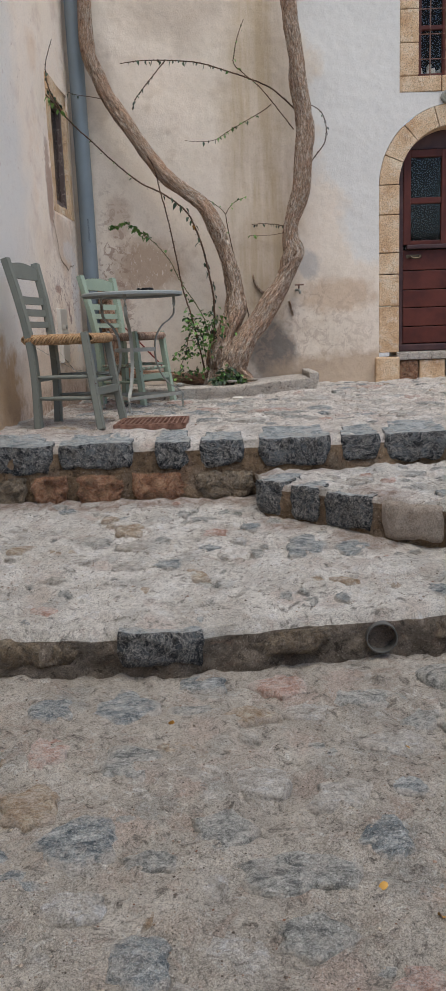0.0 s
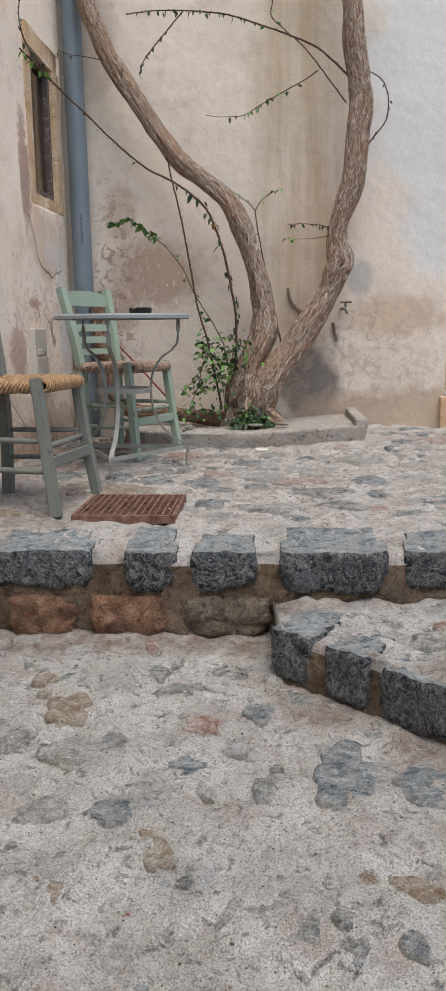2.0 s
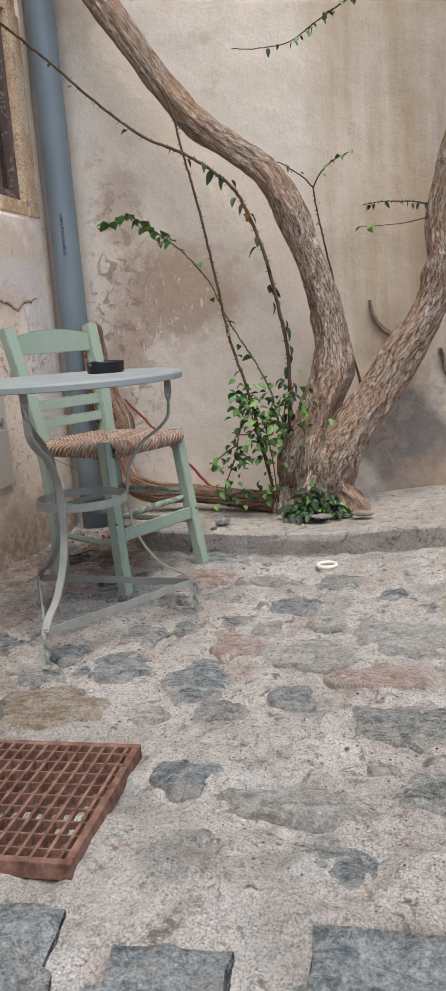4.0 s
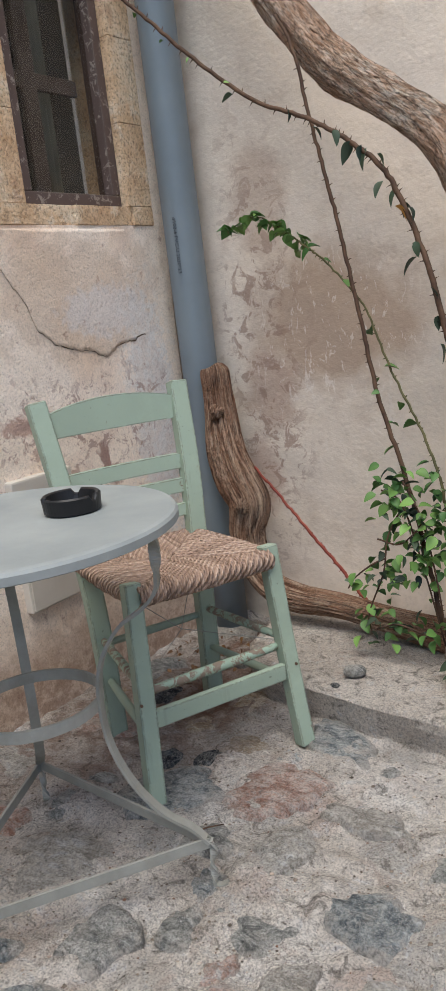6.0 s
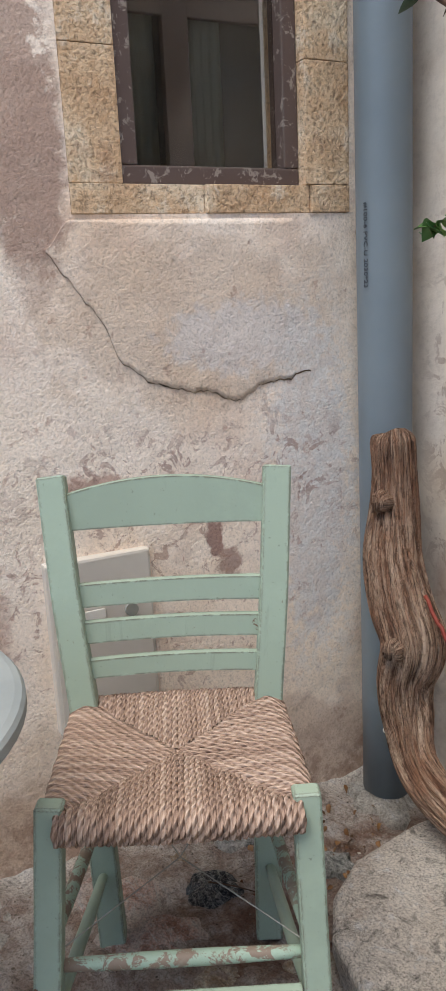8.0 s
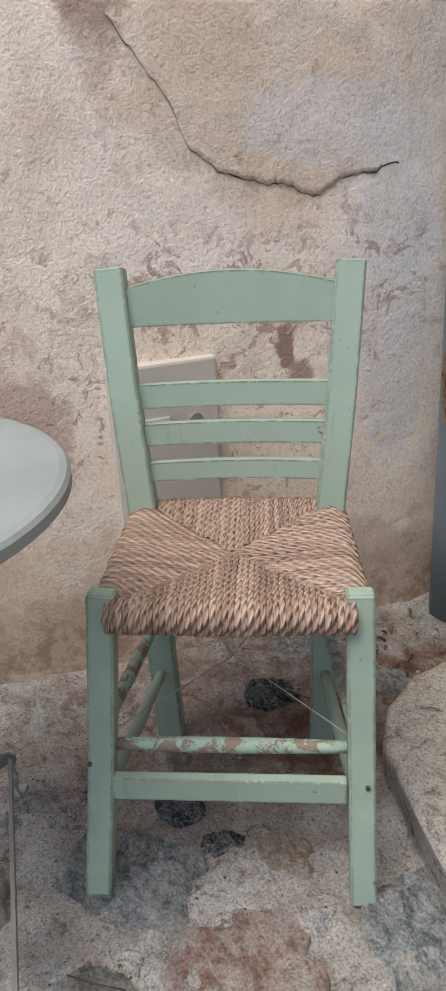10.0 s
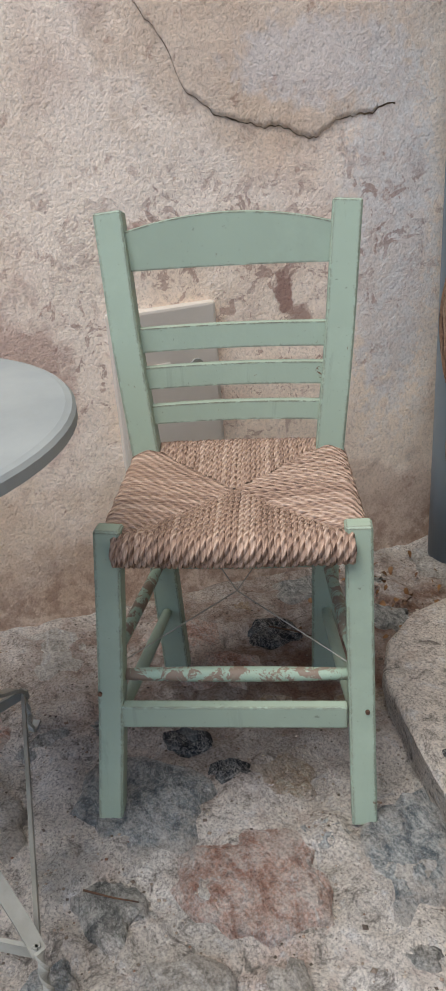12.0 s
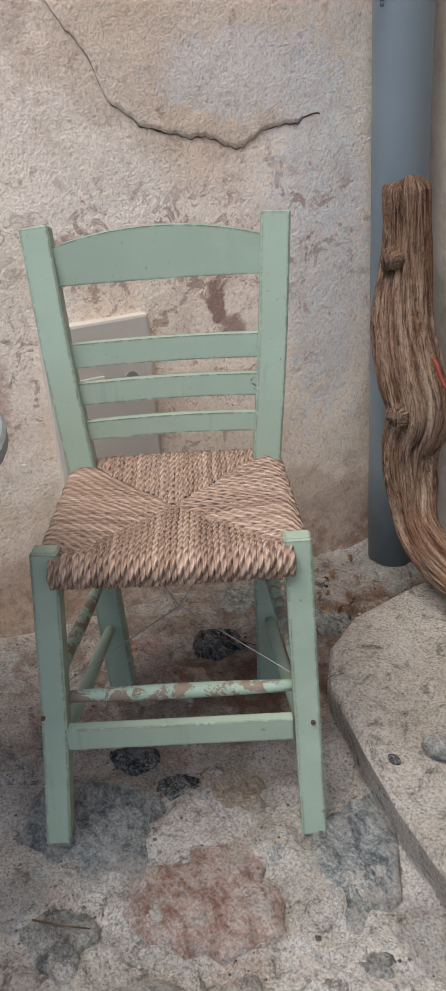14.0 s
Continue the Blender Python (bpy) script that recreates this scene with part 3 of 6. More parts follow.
def tube(bm, pts, seg=10, bump=None, flat=None, cap=True):
    """A tube along points (x, y, z, radius). bump(i, a, p) changes the radius; flat=(w, t) gives a flat bar instead."""
    pts = [np.array(p, float) for p in pts]
    rings = []
    up = Vector((0, 0, 1))
    prev = None
    for i, p in enumerate(pts):
        a = pts[max(i - 1, 0)][:3]
        b = pts[min(i + 1, len(pts) - 1)][:3]
        d = Vector(b - a).normalized()
        if prev is None:
            s = d.cross(up)
            if s.length < 1e-3:
                s = d.cross(Vector((0, 1, 0)))
            s.normalize()
        else:
            s = (prev - d * prev.dot(d)).normalized()
        prev = s
        u = s.cross(d)
        ring = []
        for k in range(seg):
            an = 2 * math.pi * k / seg
            r = p[3]
            if bump:
                r *= bump(i, an, p)
            ring.append(bm.verts.new(Vector(p[:3]) + (s * math.cos(an) + u * math.sin(an)) * r))
        rings.append(ring)
    uv = bm.loops.layers.uv.verify()
    run = 0.0
    for i in range(len(rings) - 1):
        step = float(np.linalg.norm(pts[i + 1][:3] - pts[i][:3]))
        for k in range(seg):
            f = bm.faces.new((rings[i][k], rings[i][(k + 1) % seg], rings[i + 1][(k + 1) % seg], rings[i + 1][k]))
            for lp, q in zip(f.loops, ((k, 0), (k + 1, 0), (k + 1, 1), (k, 1))):
                lp[uv].uv = (q[0] / seg, run + step * q[1])
        run += step
    if cap:
        bm.faces.new(rings[0][::-1])
        bm.faces.new(rings[-1])
    bmesh.ops.recalc_face_normals(bm, faces=bm.faces)
    return bm


def bar(bm, pts, w, t, side=None, twist=None):
    """A flat bar along points; side: the way its width lies; twist(i): radians."""
    pts = [Vector(p) for p in pts]
    rings = []
    for i, p in enumerate(pts):
        d = (pts[min(i + 1, len(pts) - 1)] - pts[max(i - 1, 0)]).normalized()
        s = Vector(side)
        s = (s - d * s.dot(d)).normalized()
        u = s.cross(d)
        if twist:
            a = twist(i)
            s, u = s * math.cos(a) + u * math.sin(a), u * math.cos(a) - s * math.sin(a)
        rings.append([bm.verts.new(p + s * (w / 2 * x) + u * (t / 2 * y)) for x, y in ((-1, -1), (1, -1), (1, 1), (-1, 1))])
    for i in range(len(rings) - 1):
        for k in range(4):
            bm.faces.new((rings[i][k], rings[i][(k + 1) % 4], rings[i + 1][(k + 1) % 4], rings[i + 1][k]))
    bm.faces.new(rings[0][::-1])
    bm.faces.new(rings[-1])
    bmesh.ops.recalc_face_normals(bm, faces=bm.faces)
    return bm


def sstep(t):
    t = max(0.0, min(1.0, t))
    return t * t * (3 - 2 * t)


def nz(x, y, z=0.0, s=1.0):
    return noise.noise(Vector((x * s, y * s, z * s)))


# ---- ground heights ----
def low_z(x, y):
    return LOW0 + LOW_SLOPE * (y - 3.0) + 0.02 * nz(x, y, 3, 1.3)


def mid_z(x, y):
    return -0.335 - 0.095 * (4.2 - y) - 0.03 * sstep((3.35 - y) / 0.35)


def top_z(x, y):
    return -0.047 * (1 - sstep((y - 4.40) / 0.30)) + 0.055 * sstep((x + 0.1) / 0.7) * sstep((y - 5.4) / 1.0)


def step_z(x, y):
    return -0.2 - 0.02 * sstep((4.4 - y) / 0.9) + 0.015 * (x - 0.1)


LOW0, LOW_SLOPE = -0.635, 0.06


def lip_low(x):
    return 3.03 + 0.10 * sstep((x + 0.2) / 0.9) + 0.05 * sstep((-0.5 - x) / 0.6) + 0.02 * nz(x, 0, 0, 3)


def lip_top(x):
    return 4.42 + 0.05 * sstep((x - 0.3) / 1.0) + 0.015 * nz(x, 5, 0, 3)


def lip_step(x):
    return 4.17 - 0.83 * (x - 0.1) + 0.02 * nz(x, 9, 0, 4)


def rough_h(x, y, k):
    return 0.016 * nz(x, y, k, 5) + 0.015 * nz(x, y, k + 7, 13) + 0.010 * nz(x, y, k + 3, 31)


def slab(name, zf, front, x0, x1, y1, bottom, mat, k, dx=0.014, dy=0.014):
    """A walked-on surface with a rounded lip and a rough riser below it, as one sheet."""
    nx = int((x1 - x0) / dx) + 1
    bm = bmesh.new()
    rows = []
    ny = 0
    for i in range(nx):
        x = x0 + (x1 - x0) * i / (nx - 1)
        f = front(x)
        col = []
        zt = zf(x, f)
        for j in range(14):
            t = j / 13
            z = bottom(x, f) - 0.05 + (zt - 0.012 - bottom(x, f) + 0.05) * t
            col.append((x, f + 0.022 * nz(x, z, k, 7) + 0.012 * nz(x, z, k, 19) + 0.012 * (1 - t) + (0.012 if t > 0.93 else 0), z))
        n = int((y1 - 3.0) / dy)
        for j in range(n):
            t = (j / (n - 1)) ** 1.0
            y = f + 0.02 + (y1 - f - 0.02) * t
            col.append((x, y, zf(x, y) + rough_h(x, y, k) * min(1, 0.4 + j * 0.2)))
        rows.append([bm.verts.new(c) for c in col])
        ny = len(col)
    for i in range(nx - 1):
        for j in range(ny - 1):
            bm.faces.new((rows[i][j], rows[i + 1][j], rows[i + 1][j + 1], rows[i][j + 1]))
    ob = link_bm(name, bm, mat)
    # Steep faces below the lip take a darker mortar than the tread.
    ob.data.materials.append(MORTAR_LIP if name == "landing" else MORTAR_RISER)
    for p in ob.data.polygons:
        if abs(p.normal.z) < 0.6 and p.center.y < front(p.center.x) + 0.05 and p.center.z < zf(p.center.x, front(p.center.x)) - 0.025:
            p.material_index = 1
    return ob


# ---- structure ----
def left_x(y):
    return -1.135 - 0.045 * (7.0 - y)


def back_y(x):
    return 7.065 + 0.02 * (x + 1)


# lower ground, one sheet to the horizon
def make_ground():
    bm = bmesh.new()
    xs = list(np.arange(-1.6, 1.6, 0.016))
    ys = list(np.arange(0.6, 3.3, 0.016))
    xs = [-3000, -300, -40, -8, -3, -2] + xs + [2, 3, 8, 40, 300, 3000]
    ys = [-3000, -300, -40, -8, -2, 0] + ys + [3.6, 8, 40, 300, 3000]
    g = []
    for x in xs:
        col = []
        for y in ys:
            near = 0.6 <= y < 3.3 and -1.6 <= x < 1.6
            z = low_z(max(-5, min(5, x)), max(-5, min(3.3, y)))
            col.append(bm.verts.new((x, y, z + (rough_h(x, y, 1) if near else 0))))
        g.append(col)
    for i in range(len(xs) - 1):
        for j in range(len(ys) - 1):
            bm.faces.new((g[i][j], g[i + 1][j], g[i + 1][j + 1], g[i][j + 1]))
    return tagged(link_bm("ground", bm, MORTAR_LOW), "worn lane of stones set in grey brown mortar", "ground", kind="structure")


GROUND = make_ground()
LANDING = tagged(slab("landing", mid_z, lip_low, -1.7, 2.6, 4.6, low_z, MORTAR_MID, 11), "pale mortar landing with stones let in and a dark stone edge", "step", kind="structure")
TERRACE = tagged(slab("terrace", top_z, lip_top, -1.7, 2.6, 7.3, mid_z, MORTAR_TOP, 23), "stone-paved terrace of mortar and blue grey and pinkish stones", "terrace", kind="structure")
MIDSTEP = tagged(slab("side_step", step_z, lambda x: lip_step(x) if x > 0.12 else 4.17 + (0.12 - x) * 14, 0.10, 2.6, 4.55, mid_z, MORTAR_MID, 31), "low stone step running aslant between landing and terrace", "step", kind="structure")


def wall_with_holes(name, mat, front, size, holes, thick, z0, z1, axis, step=0.05):
    """A thick wall as a grid of cells, with cells left out where an opening is; its reveals are closed. front(u) gives its face."""
    def cuts(lo, hi, extra):
        c = sorted({round(v, 4) for v in list(np.arange(lo, hi, step)) + [hi] + extra})
        return c
    us = cuts(size[0], size[1], [h[0] for h in holes] + [h[1] for h in holes])
    zs = cuts(z0, z1, [h[2] for h in holes] + [h[3] for h in holes])
    bm = bmesh.new()
    vs = {}

    def vert(u, z, back):
        key = (u, z, back)
        if key not in vs:
            f = front(u)
            d = 0.008 * nz(u, z, 0, 1.7) * (0 if back else 1)
            if axis == "x":
                vs[key] = bm.verts.new((u, f + thick if back else f + d, z))
            else:
                vs[key] = bm.verts.new((f - thick if back else f + d, u, z))
        return vs[key]

    def solid(i, j):
        if i < 0 or j < 0 or i >= len(us) - 1 or j >= len(zs) - 1:
            return False
        u, z = (us[i] + us[i + 1]) / 2, (zs[j] + zs[j + 1]) / 2
        return not any(h[0] < u < h[1] and h[2] < z < h[3] for h in holes)
    for i in range(len(us) - 1):
        for j in range(len(zs) - 1):
            if not solid(i, j):
                continue
            a, b, c, d = us[i], us[i + 1], zs[j], zs[j + 1]
            for back in (0, 1):
                bm.faces.new([vert(*q, back) for q in ((a, c), (b, c), (b, d), (a, d))])
            for ok, p, q in ((solid(i - 1, j), (a, c), (a, d)), (solid(i + 1, j), (b, c), (b, d)), (solid(i, j - 1), (a, c), (b, c)), (solid(i, j + 1), (a, d), (b, d))):
                if not ok:
                    bm.faces.new([vert(*p, 0), vert(*q, 0), vert(*q, 1), vert(*p, 1)])
    bmesh.ops.recalc_face_normals(bm, faces=bm.faces)
    ob = link_bm(name, bm, mat, smooth=False)
    return ob


WY0, WY1, WZ0, WZ1 = 6.355, 6.955, 1.322, 2.19
wl = tagged(wall_with_holes("wall_west", PL_L, left_x, (-6.0, 7.0), [(WY0, WY1, WZ0, WZ1)], 0.4, -1.0, 5.2, "y"), "old lime-plastered house wall, stained and cracked below its small window", "wall", kind="structure")
DX, DR, DZ0, DZS = 1.725, 0.41, 0.27, 1.52
wb = tagged(wall_with_holes("wall_north", PL_B, back_y, (-1.6, 8.0), [(DX - DR - 0.155, DX + DR + 0.155, 0.02, DZS + DR + 0.155), (1.312, 2.0, 2.165, 3.1)], 0.4, -1.0, 5.2, "x"), "cream and white plastered wall with stains behind the vine trunks", "wall", kind="structure")
# Unseen wall, added to enclose the court; set far off to leave sky.
we = tagged(link_bm("wall_east", box(8.0, 8.3, -6.0, 7.5, -1.4, 2.6, 0), PL_B, smooth=False), "plain unseen wall added to close the court", "wall", kind="structure")
te = tagged(link_bm("terrace_east", box(2.6, 8.0, 4.5, 7.3, -0.9, -0.005, 0), CONCRETE, smooth=False), "plain paved rest of the terrace", "terrace", kind="structure")
le = tagged(link_bm("landing_east", box(2.6, 8.0, 3.2, 4.5, -0.9, -0.34, 0), CONCRETE, smooth=False), "plain rest of the landing", "step", kind="structure")
# Unseen wall behind the camera, added for the ambience of an alley.
ws = tagged(link_bm("wall_south", box(-1.7, 8.3, -6.3, -6.0, -1.6, 2.6, 0), PL_B, smooth=False), "plain unseen wall added across the lane's far end", "wall", kind="structure")


def door():
    """Arched double door in a sandstone surround."""
    e = tagged(new("door_1"), "closed arched red-brown wooden double door with glazed uppers and plank lowers", "door", kind="structure")
    y = back_y(DX) + 0.13
    # plaster filling between the square opening and the arch stones
    bm = bmesh.new()
    y0, y1 = back_y(DX) - 0.002, back_y(DX) + 0.4
    ro = DR + 0.155
    n = 20
    for side in (-1, 1):
        for k in range(n):
            a0, a1 = math.pi / 2 * k / n, math.pi / 2 * (k + 1) / n
            q = []
            for a in (a0, a1):
                q.append((DX + side * ro * math.cos(a), DZS + ro * math.sin(a)))
            c = (DX + side * ro, DZS + ro)
            f = [bm.verts.new((px, back_y(px) + 0.008 * nz(px, pz, 0, 1.7) - 0.0015, pz)) for px, pz in (q[0], q[1], c)]
            bm.faces.new(f)
    fill = part("arch_fill", bm, PL_B, e, "white plaster above the arch stones")
    # arch stones
    cuts = (0, 0.36, 0.78, 1.12, 1.45, 1.85, 2.3, 2.75, math.pi)
    for k in range(len(cuts) - 1):
        bm = bmesh.new()
        a0, a1 = cuts[k] + 0.006, cuts[k + 1] - 0.006
        ring = []
        m = 6
        for i in range(m + 1):
            a = a0 + (a1 - a0) * i / m
            ring.append([bm.verts.new((DX + r * math.cos(a), yy, DZS + r * math.sin(a))) for r, yy in ((DR, y0 + 0.16), (DR + 0.004, y0 - 0.008), (ro - 0.004, y0 - 0.008), (ro, y0 + 0.05))])
        for i in range(m):
            for j in range(3):
                bm.faces.new((ring[i][j], ring[i + 1][j], ring[i + 1][j + 1], ring[i][j + 1]))
        bm.faces.new(ring[0])
        bm.faces.new(ring[-1][::-1])
        bmesh.ops.recalc_face_normals(bm, faces=bm.faces)
        part("arch_stone", bm, SAND, e, smooth=False)
    for s in (-1, 1):
        xa, xb = sorted((DX + s * DR, DX + s * ro))
        for z0, z1 in ((0.27, 0.62), (0.626, 0.86), (0.866, 1.02), (1.026, 1.30), (1.306, DZS - 0.003)):
            part("jamb_stone", box(xa, xb, y0 - 0.008, y0 + 0.16, z0, z1, 0.006), SAND, e)
        xa, xb = sorted((DX + s * (DR - 0.0), DX + s * (ro + 0.03)))
        part("base_stone", box(xa, xb, y0 - 0.05, y0 + 0.16, 0.0, 0.235, 0.012), SAND, e)
    part("threshold", box(DX - DR - 0.02, DX + DR + 0.02, y0 - 0.035, y0 + 0.3, 0.21, 0.268, 0.008), CONCRETE, e, "pale worn threshold")
    rr = random.Random(4)
    x = DX - DR
    while x < DX + DR - 0.05:
        w = rr.uniform(0.12, 0.24)
        part("riser_stone", box(x + 0.006, min(x + w, DX + DR), y0 - 0.02, y0 + 0.1, 0.03, 0.205, 0.015), rr.choice([ST_ORANGE, SAND, ST[1]]), e)
        x += w + 0.006
    part("step_core", box(DX - DR, DX + DR, y0 + 0.005, y0 + 0.3, 0.0, 0.21, 0), MORTAR_RISER, e, "mortar")
    # leaf boards, clipped by the arch
    def arch_top(x):
        d = min(abs(x - DX), DR - 1e-4)
        return DZS + math.sqrt(DR * DR - d * d)
    bm = bmesh.new()
    n = 36
    for i in range(n):
        xa, xb = DX - DR + 2 * DR * i / n, DX - DR + 2 * DR * (i + 1) / n
        zt = arch_top((xa + xb) / 2) + 0.012
        if zt > 1.80:
            add_box(bm, xa, xb, y + 0.012, y + 0.04, 1.795, zt, 0)
    bmesh.ops.remove_doubles(bm, verts=bm.verts, dist=0.0001)
    part("arch_panel", bm, DOORD, e, "dark fixed panel under the arch")
    for s in (-1, 1):
        xa, xb = sorted((DX + s * 0.008, DX + s * (DR - 0.0)))
        o, inn = (xa, xb) if s < 0 else (xb, xa)
        # stiles: outer reaches the curved top
        zt = arch_top(o + (-s) * 0.05)
        part("outer_stile", box(min(o, o - s * 0.055), max(o, o - s * 0.055), y, y + 0.045, 0.30, zt, 0.004), DOORD, e, "purple-brown frame stile")
        part("stile", box(min(o - s * 0.057, o - s * 0.115), max(o - s * 0.057, o - s * 0.115), y - 0.004, y + 0.04, 1.09, 1.79, 0.004), DOORW, e)
        part("stile", box(min(inn, inn + s * 0.052), max(inn, inn + s * 0.052), y - 0.004, y + 0.04, 1.09, 1.79, 0.004), DOORW, e)
        gx0, gx1 = sorted((o - s * 0.115, inn + s * 0.052))
        for z0, z1 in ((1.735, 1.79), (1.395, 1.44), (1.09, 1.12)):
            part("rail", box(gx0, gx1, y, y + 0.04, z0, z1, 0.004), DOORW, e)
        for z0, z1 in ((1.12, 1.395), (1.44, 1.735)):
            part("glass_pane", box(gx0 + 0.001, gx1 - 0.001, y + 0.02, y + 0.026, z0 + 0.001, z1 - 0.001, 0), GLASS, e, "dark door glass")
    part("drip_ledge", box(DX - DR + 0.08, DX + DR - 0.08, y - 0.035, y + 0.03, 1.055, 1.088, 0.008), DOORD, e, "purple-brown ledge under the glass")
    zz = [0.33, 0.464, 0.61, 0.748, 0.895, 1.052]
    for z0, z1 in zip(zz, zz[1:]):
        part("plank", box(DX - DR + 0.057, DX + DR - 0.057, y + 0.002, y + 0.035, z0 + 0.003, z1 - 0.003, 0.005), DOORW, e)
    part("kick_rail", box(DX - DR + 0.004, DX + DR - 0.004, y - 0.02, y + 0.04, 0.272, 0.326, 0.01), DOORD, e, "purple-brown bottom rail")
    hb = bmesh.new()
    hx = DX - DR + 0.11
    tube(hb, [(hx, y, 1.0, 0.006), (hx, y - 0.04, 1.0, 0.006), (hx + 0.015, y - 0.045, 0.985, 0.006), (hx + 0.06, y - 0.045, 0.985, 0.006), (hx + 0.075, y - 0.04, 1.0, 0.006), (hx + 0.075, y, 1.0, 0.006)], 8)
    add_box(hb, hx - 0.03, hx + 0.09, y - 0.004, y + 0.004, 0.99, 1.015, 0.002)
    part("door_handle", hb, simple("aged_brass", hexc(70, 60, 48), hexc(110, 98, 80), 10, 0.45, 0.8, 0.1), e, "aged metal handle")
    # Sheet coloured near-black in place of the unlit room's shade.
    part("dark_backing", box(DX - DR, DX + DR, y + 0.2, y + 0.21, 0.3, 2.0, 0), SHADE_BLACK, e)


door()


def surround(parent, u0, u1, z0, z1, w, place, sill=0.8, top=True):
    """Stone blocks round an opening; place(u0,u1,z0,z1) builds one."""
    place(u0, u0 + (u1 - u0) * 0.45, z0, z0 + w * sill)
    place(u0 + (u1 - u0) * 0.45, u1 - w * 0.9, z0, z0 + w * sill)
    place(u1 - w * 0.9, u1, z0, z0 + w * sill)
    if top:
        place(u0, u1, z1 - w, z1)
    z = z0 + w * sill
    zt = z1 - (w if top else 0)
    n = 3
    for k in range(n):
        a, b = z + (zt - z) * k / n, z + (zt - z) * (k + 1) / n
        place(u0, u0 + w, a, b)
        place(u1 - w, u1, a, b)


def left_window():
    e = tagged(new("window_1"), "small closed window with weathered dark wood frame and pale curtains in sandstone surround", "window", kind="structure")
    rr = random.Random(2)

    def place(a, b, c, d):
        f = left_x((a + b) / 2)
        bm = box(f - 0.16, f + 0.004, a + 0.0006, b - 0.0006, c + 0.0006, d - 0.0006, 0.0018)
        part("surround_stone", bm, SAND, e)
    w = 0.105
    surround(e, WY0, WY1, WZ0, WZ1, w, place, 0.52)
    f = left_x(6.66) - 0.02
    a, b, c, d = WY0 + w, WY1 - w, WZ0 + w * 0.52, WZ1 - w
    for q in ((a, b, c, c + 0.035), (a, b, d - 0.035, d), (a, a + 0.035, c + 0.035, d - 0.035), (b - 0.035, b, c + 0.035, d - 0.035)):
        part("window_frame", box(f - 0.05, f + 0.005, *q, 0.004), FRAMEW, e)
    a, b, c, d = a + 0.035, b - 0.035, c + 0.035, d - 0.035
    part("glass_pane", box(f - 0.03, f - 0.026, a, b, c, d, 0), GLASS, e, "dusty window glass")
    m = (a + b) / 2 - 0.03
    part("inner_bar", box(f - 0.10, f - 0.08, m - 0.028, m + 0.028, c, d, 0.003), INNERW, e, "dark inner casement bar")
    part("inner_bar", box(f - 0.098, f - 0.082, a, b, c + 0.29, c + 0.335, 0.003), INNERW, e, "dark inner casement bar")
    for u0, u1 in ((a - 0.03, m - 0.030), (m + 0.030, b - 0.07)):
        bm = bmesh.new()
        vv = []
        for i in range(25):
            u = u0 + (u1 - u0) * i / 24
            xx = f - 0.125 + 0.008 * math.sin(i * 1.3)
            vv.append((bm.verts.new((xx, u, c)), bm.verts.new((xx, u, d))))
        for i in range(24):
            bm.faces.new((vv[i][0], vv[i + 1][0], vv[i + 1][1], vv[i][1]))
        bmesh.ops.solidify(bm, geom=bm.faces[:], thickness=0.002)
        part("curtain", bm, CURTAIN, e, "pale grey-green curtain", smooth=True)
    # Grey sheet whose colour stands for the dim room behind.
    part("dark_backing", box(f - 0.152, f - 0.140, a - 0.034, b + 0.034, c - 0.034, d + 0.034, 0), SHADE_GREY, e)


left_window()


def upper_window():
    e = tagged(new("window_2"), "small barred window with red-brown frame and sandstone surround above the door", "window", kind="structure")
    y = back_y(1.65)
    x0, x1, z0, z1, w = 1.312, 2.0, 2.165, 3.1, 0.142

    def place(a, b, c, d):
        part("surround_stone", box(a + 0.002, b - 0.002, y - 0.008, y + 0.16, c + 0.002, d - 0.002, 0.008), SAND, e)
    surround(e, x0, x1, z0, z1, w, place)
    a, b, c, d = x0 + w, x1 - w, z0 + w * 0.8, z1 - w
    for q in ((a, b, c, c + 0.03), (a, b, d - 0.03, d), (a, b, c + 0.33, c + 0.36)):
        part("window_frame", box(q[0], q[1], y + 0.06, y + 0.10, q[2], q[3], 0.003), DOORW, e)
    for q in ((a, a + 0.03), (b - 0.03, b), ((a + b) / 2 - 0.016, (a + b) / 2 + 0.016)):
        part("window_frame", box(q[0], q[1], y + 0.058, y + 0.102, c + 0.03, d - 0.03, 0.003), DOORW, e)
    part("glass_pane", box(a, b, y + 0.08, y + 0.084, c, d, 0), GLASS, e, "dark window glass")
    for k in range(3):
        bm = bmesh.new()
        xx = a + (b - a) * (0.22 + 0.28 * k)
        tube(bm, [(xx, y + 0.03, c, 0.005), (xx, y + 0.03, d, 0.005)], 8)
        part("iron_bar", bm, RUST, e)
    for k in range(4):
        bm = bmesh.new()
        zz = c + 0.12 + 0.17 * k
        tube(bm, [(a, y + 0.03, zz, 0.004), (b, y + 0.03, zz, 0.004)], 8)
        part("iron_bar", bm, RUST, e)
    # Near-black sheet in place of a shaded room.
    part("dark_backing", box(a, b, y + 0.3, y + 0.31, c, d, 0), SHADE_BLACK, e)
    rr = random.Random(8)
    xx = a + 0.03
    while xx < b - 0.08:
        h, t = rr.uniform(0.06, 0.13), rr.uniform(0.012, 0.03)
        bk = thing("paper_bundle", "small pale paper bundle standing behind the barred window", "paper", "papers in the window", pose(xx, y + 0.13, c + 0.004, 0, rr.uniform(-12, 12), 0))
        part("sheet_block", box(0, t, -0.02, 0.06, 0, h, 0.002), BOOK, bk)
        xx += t + rr.uniform(0.004, 0.02)
    part("inner_sill", box(a, b, y + 0.102, y + 0.29, c - 0.002, c + 0.003, 0), DOORW, e)


upper_window()


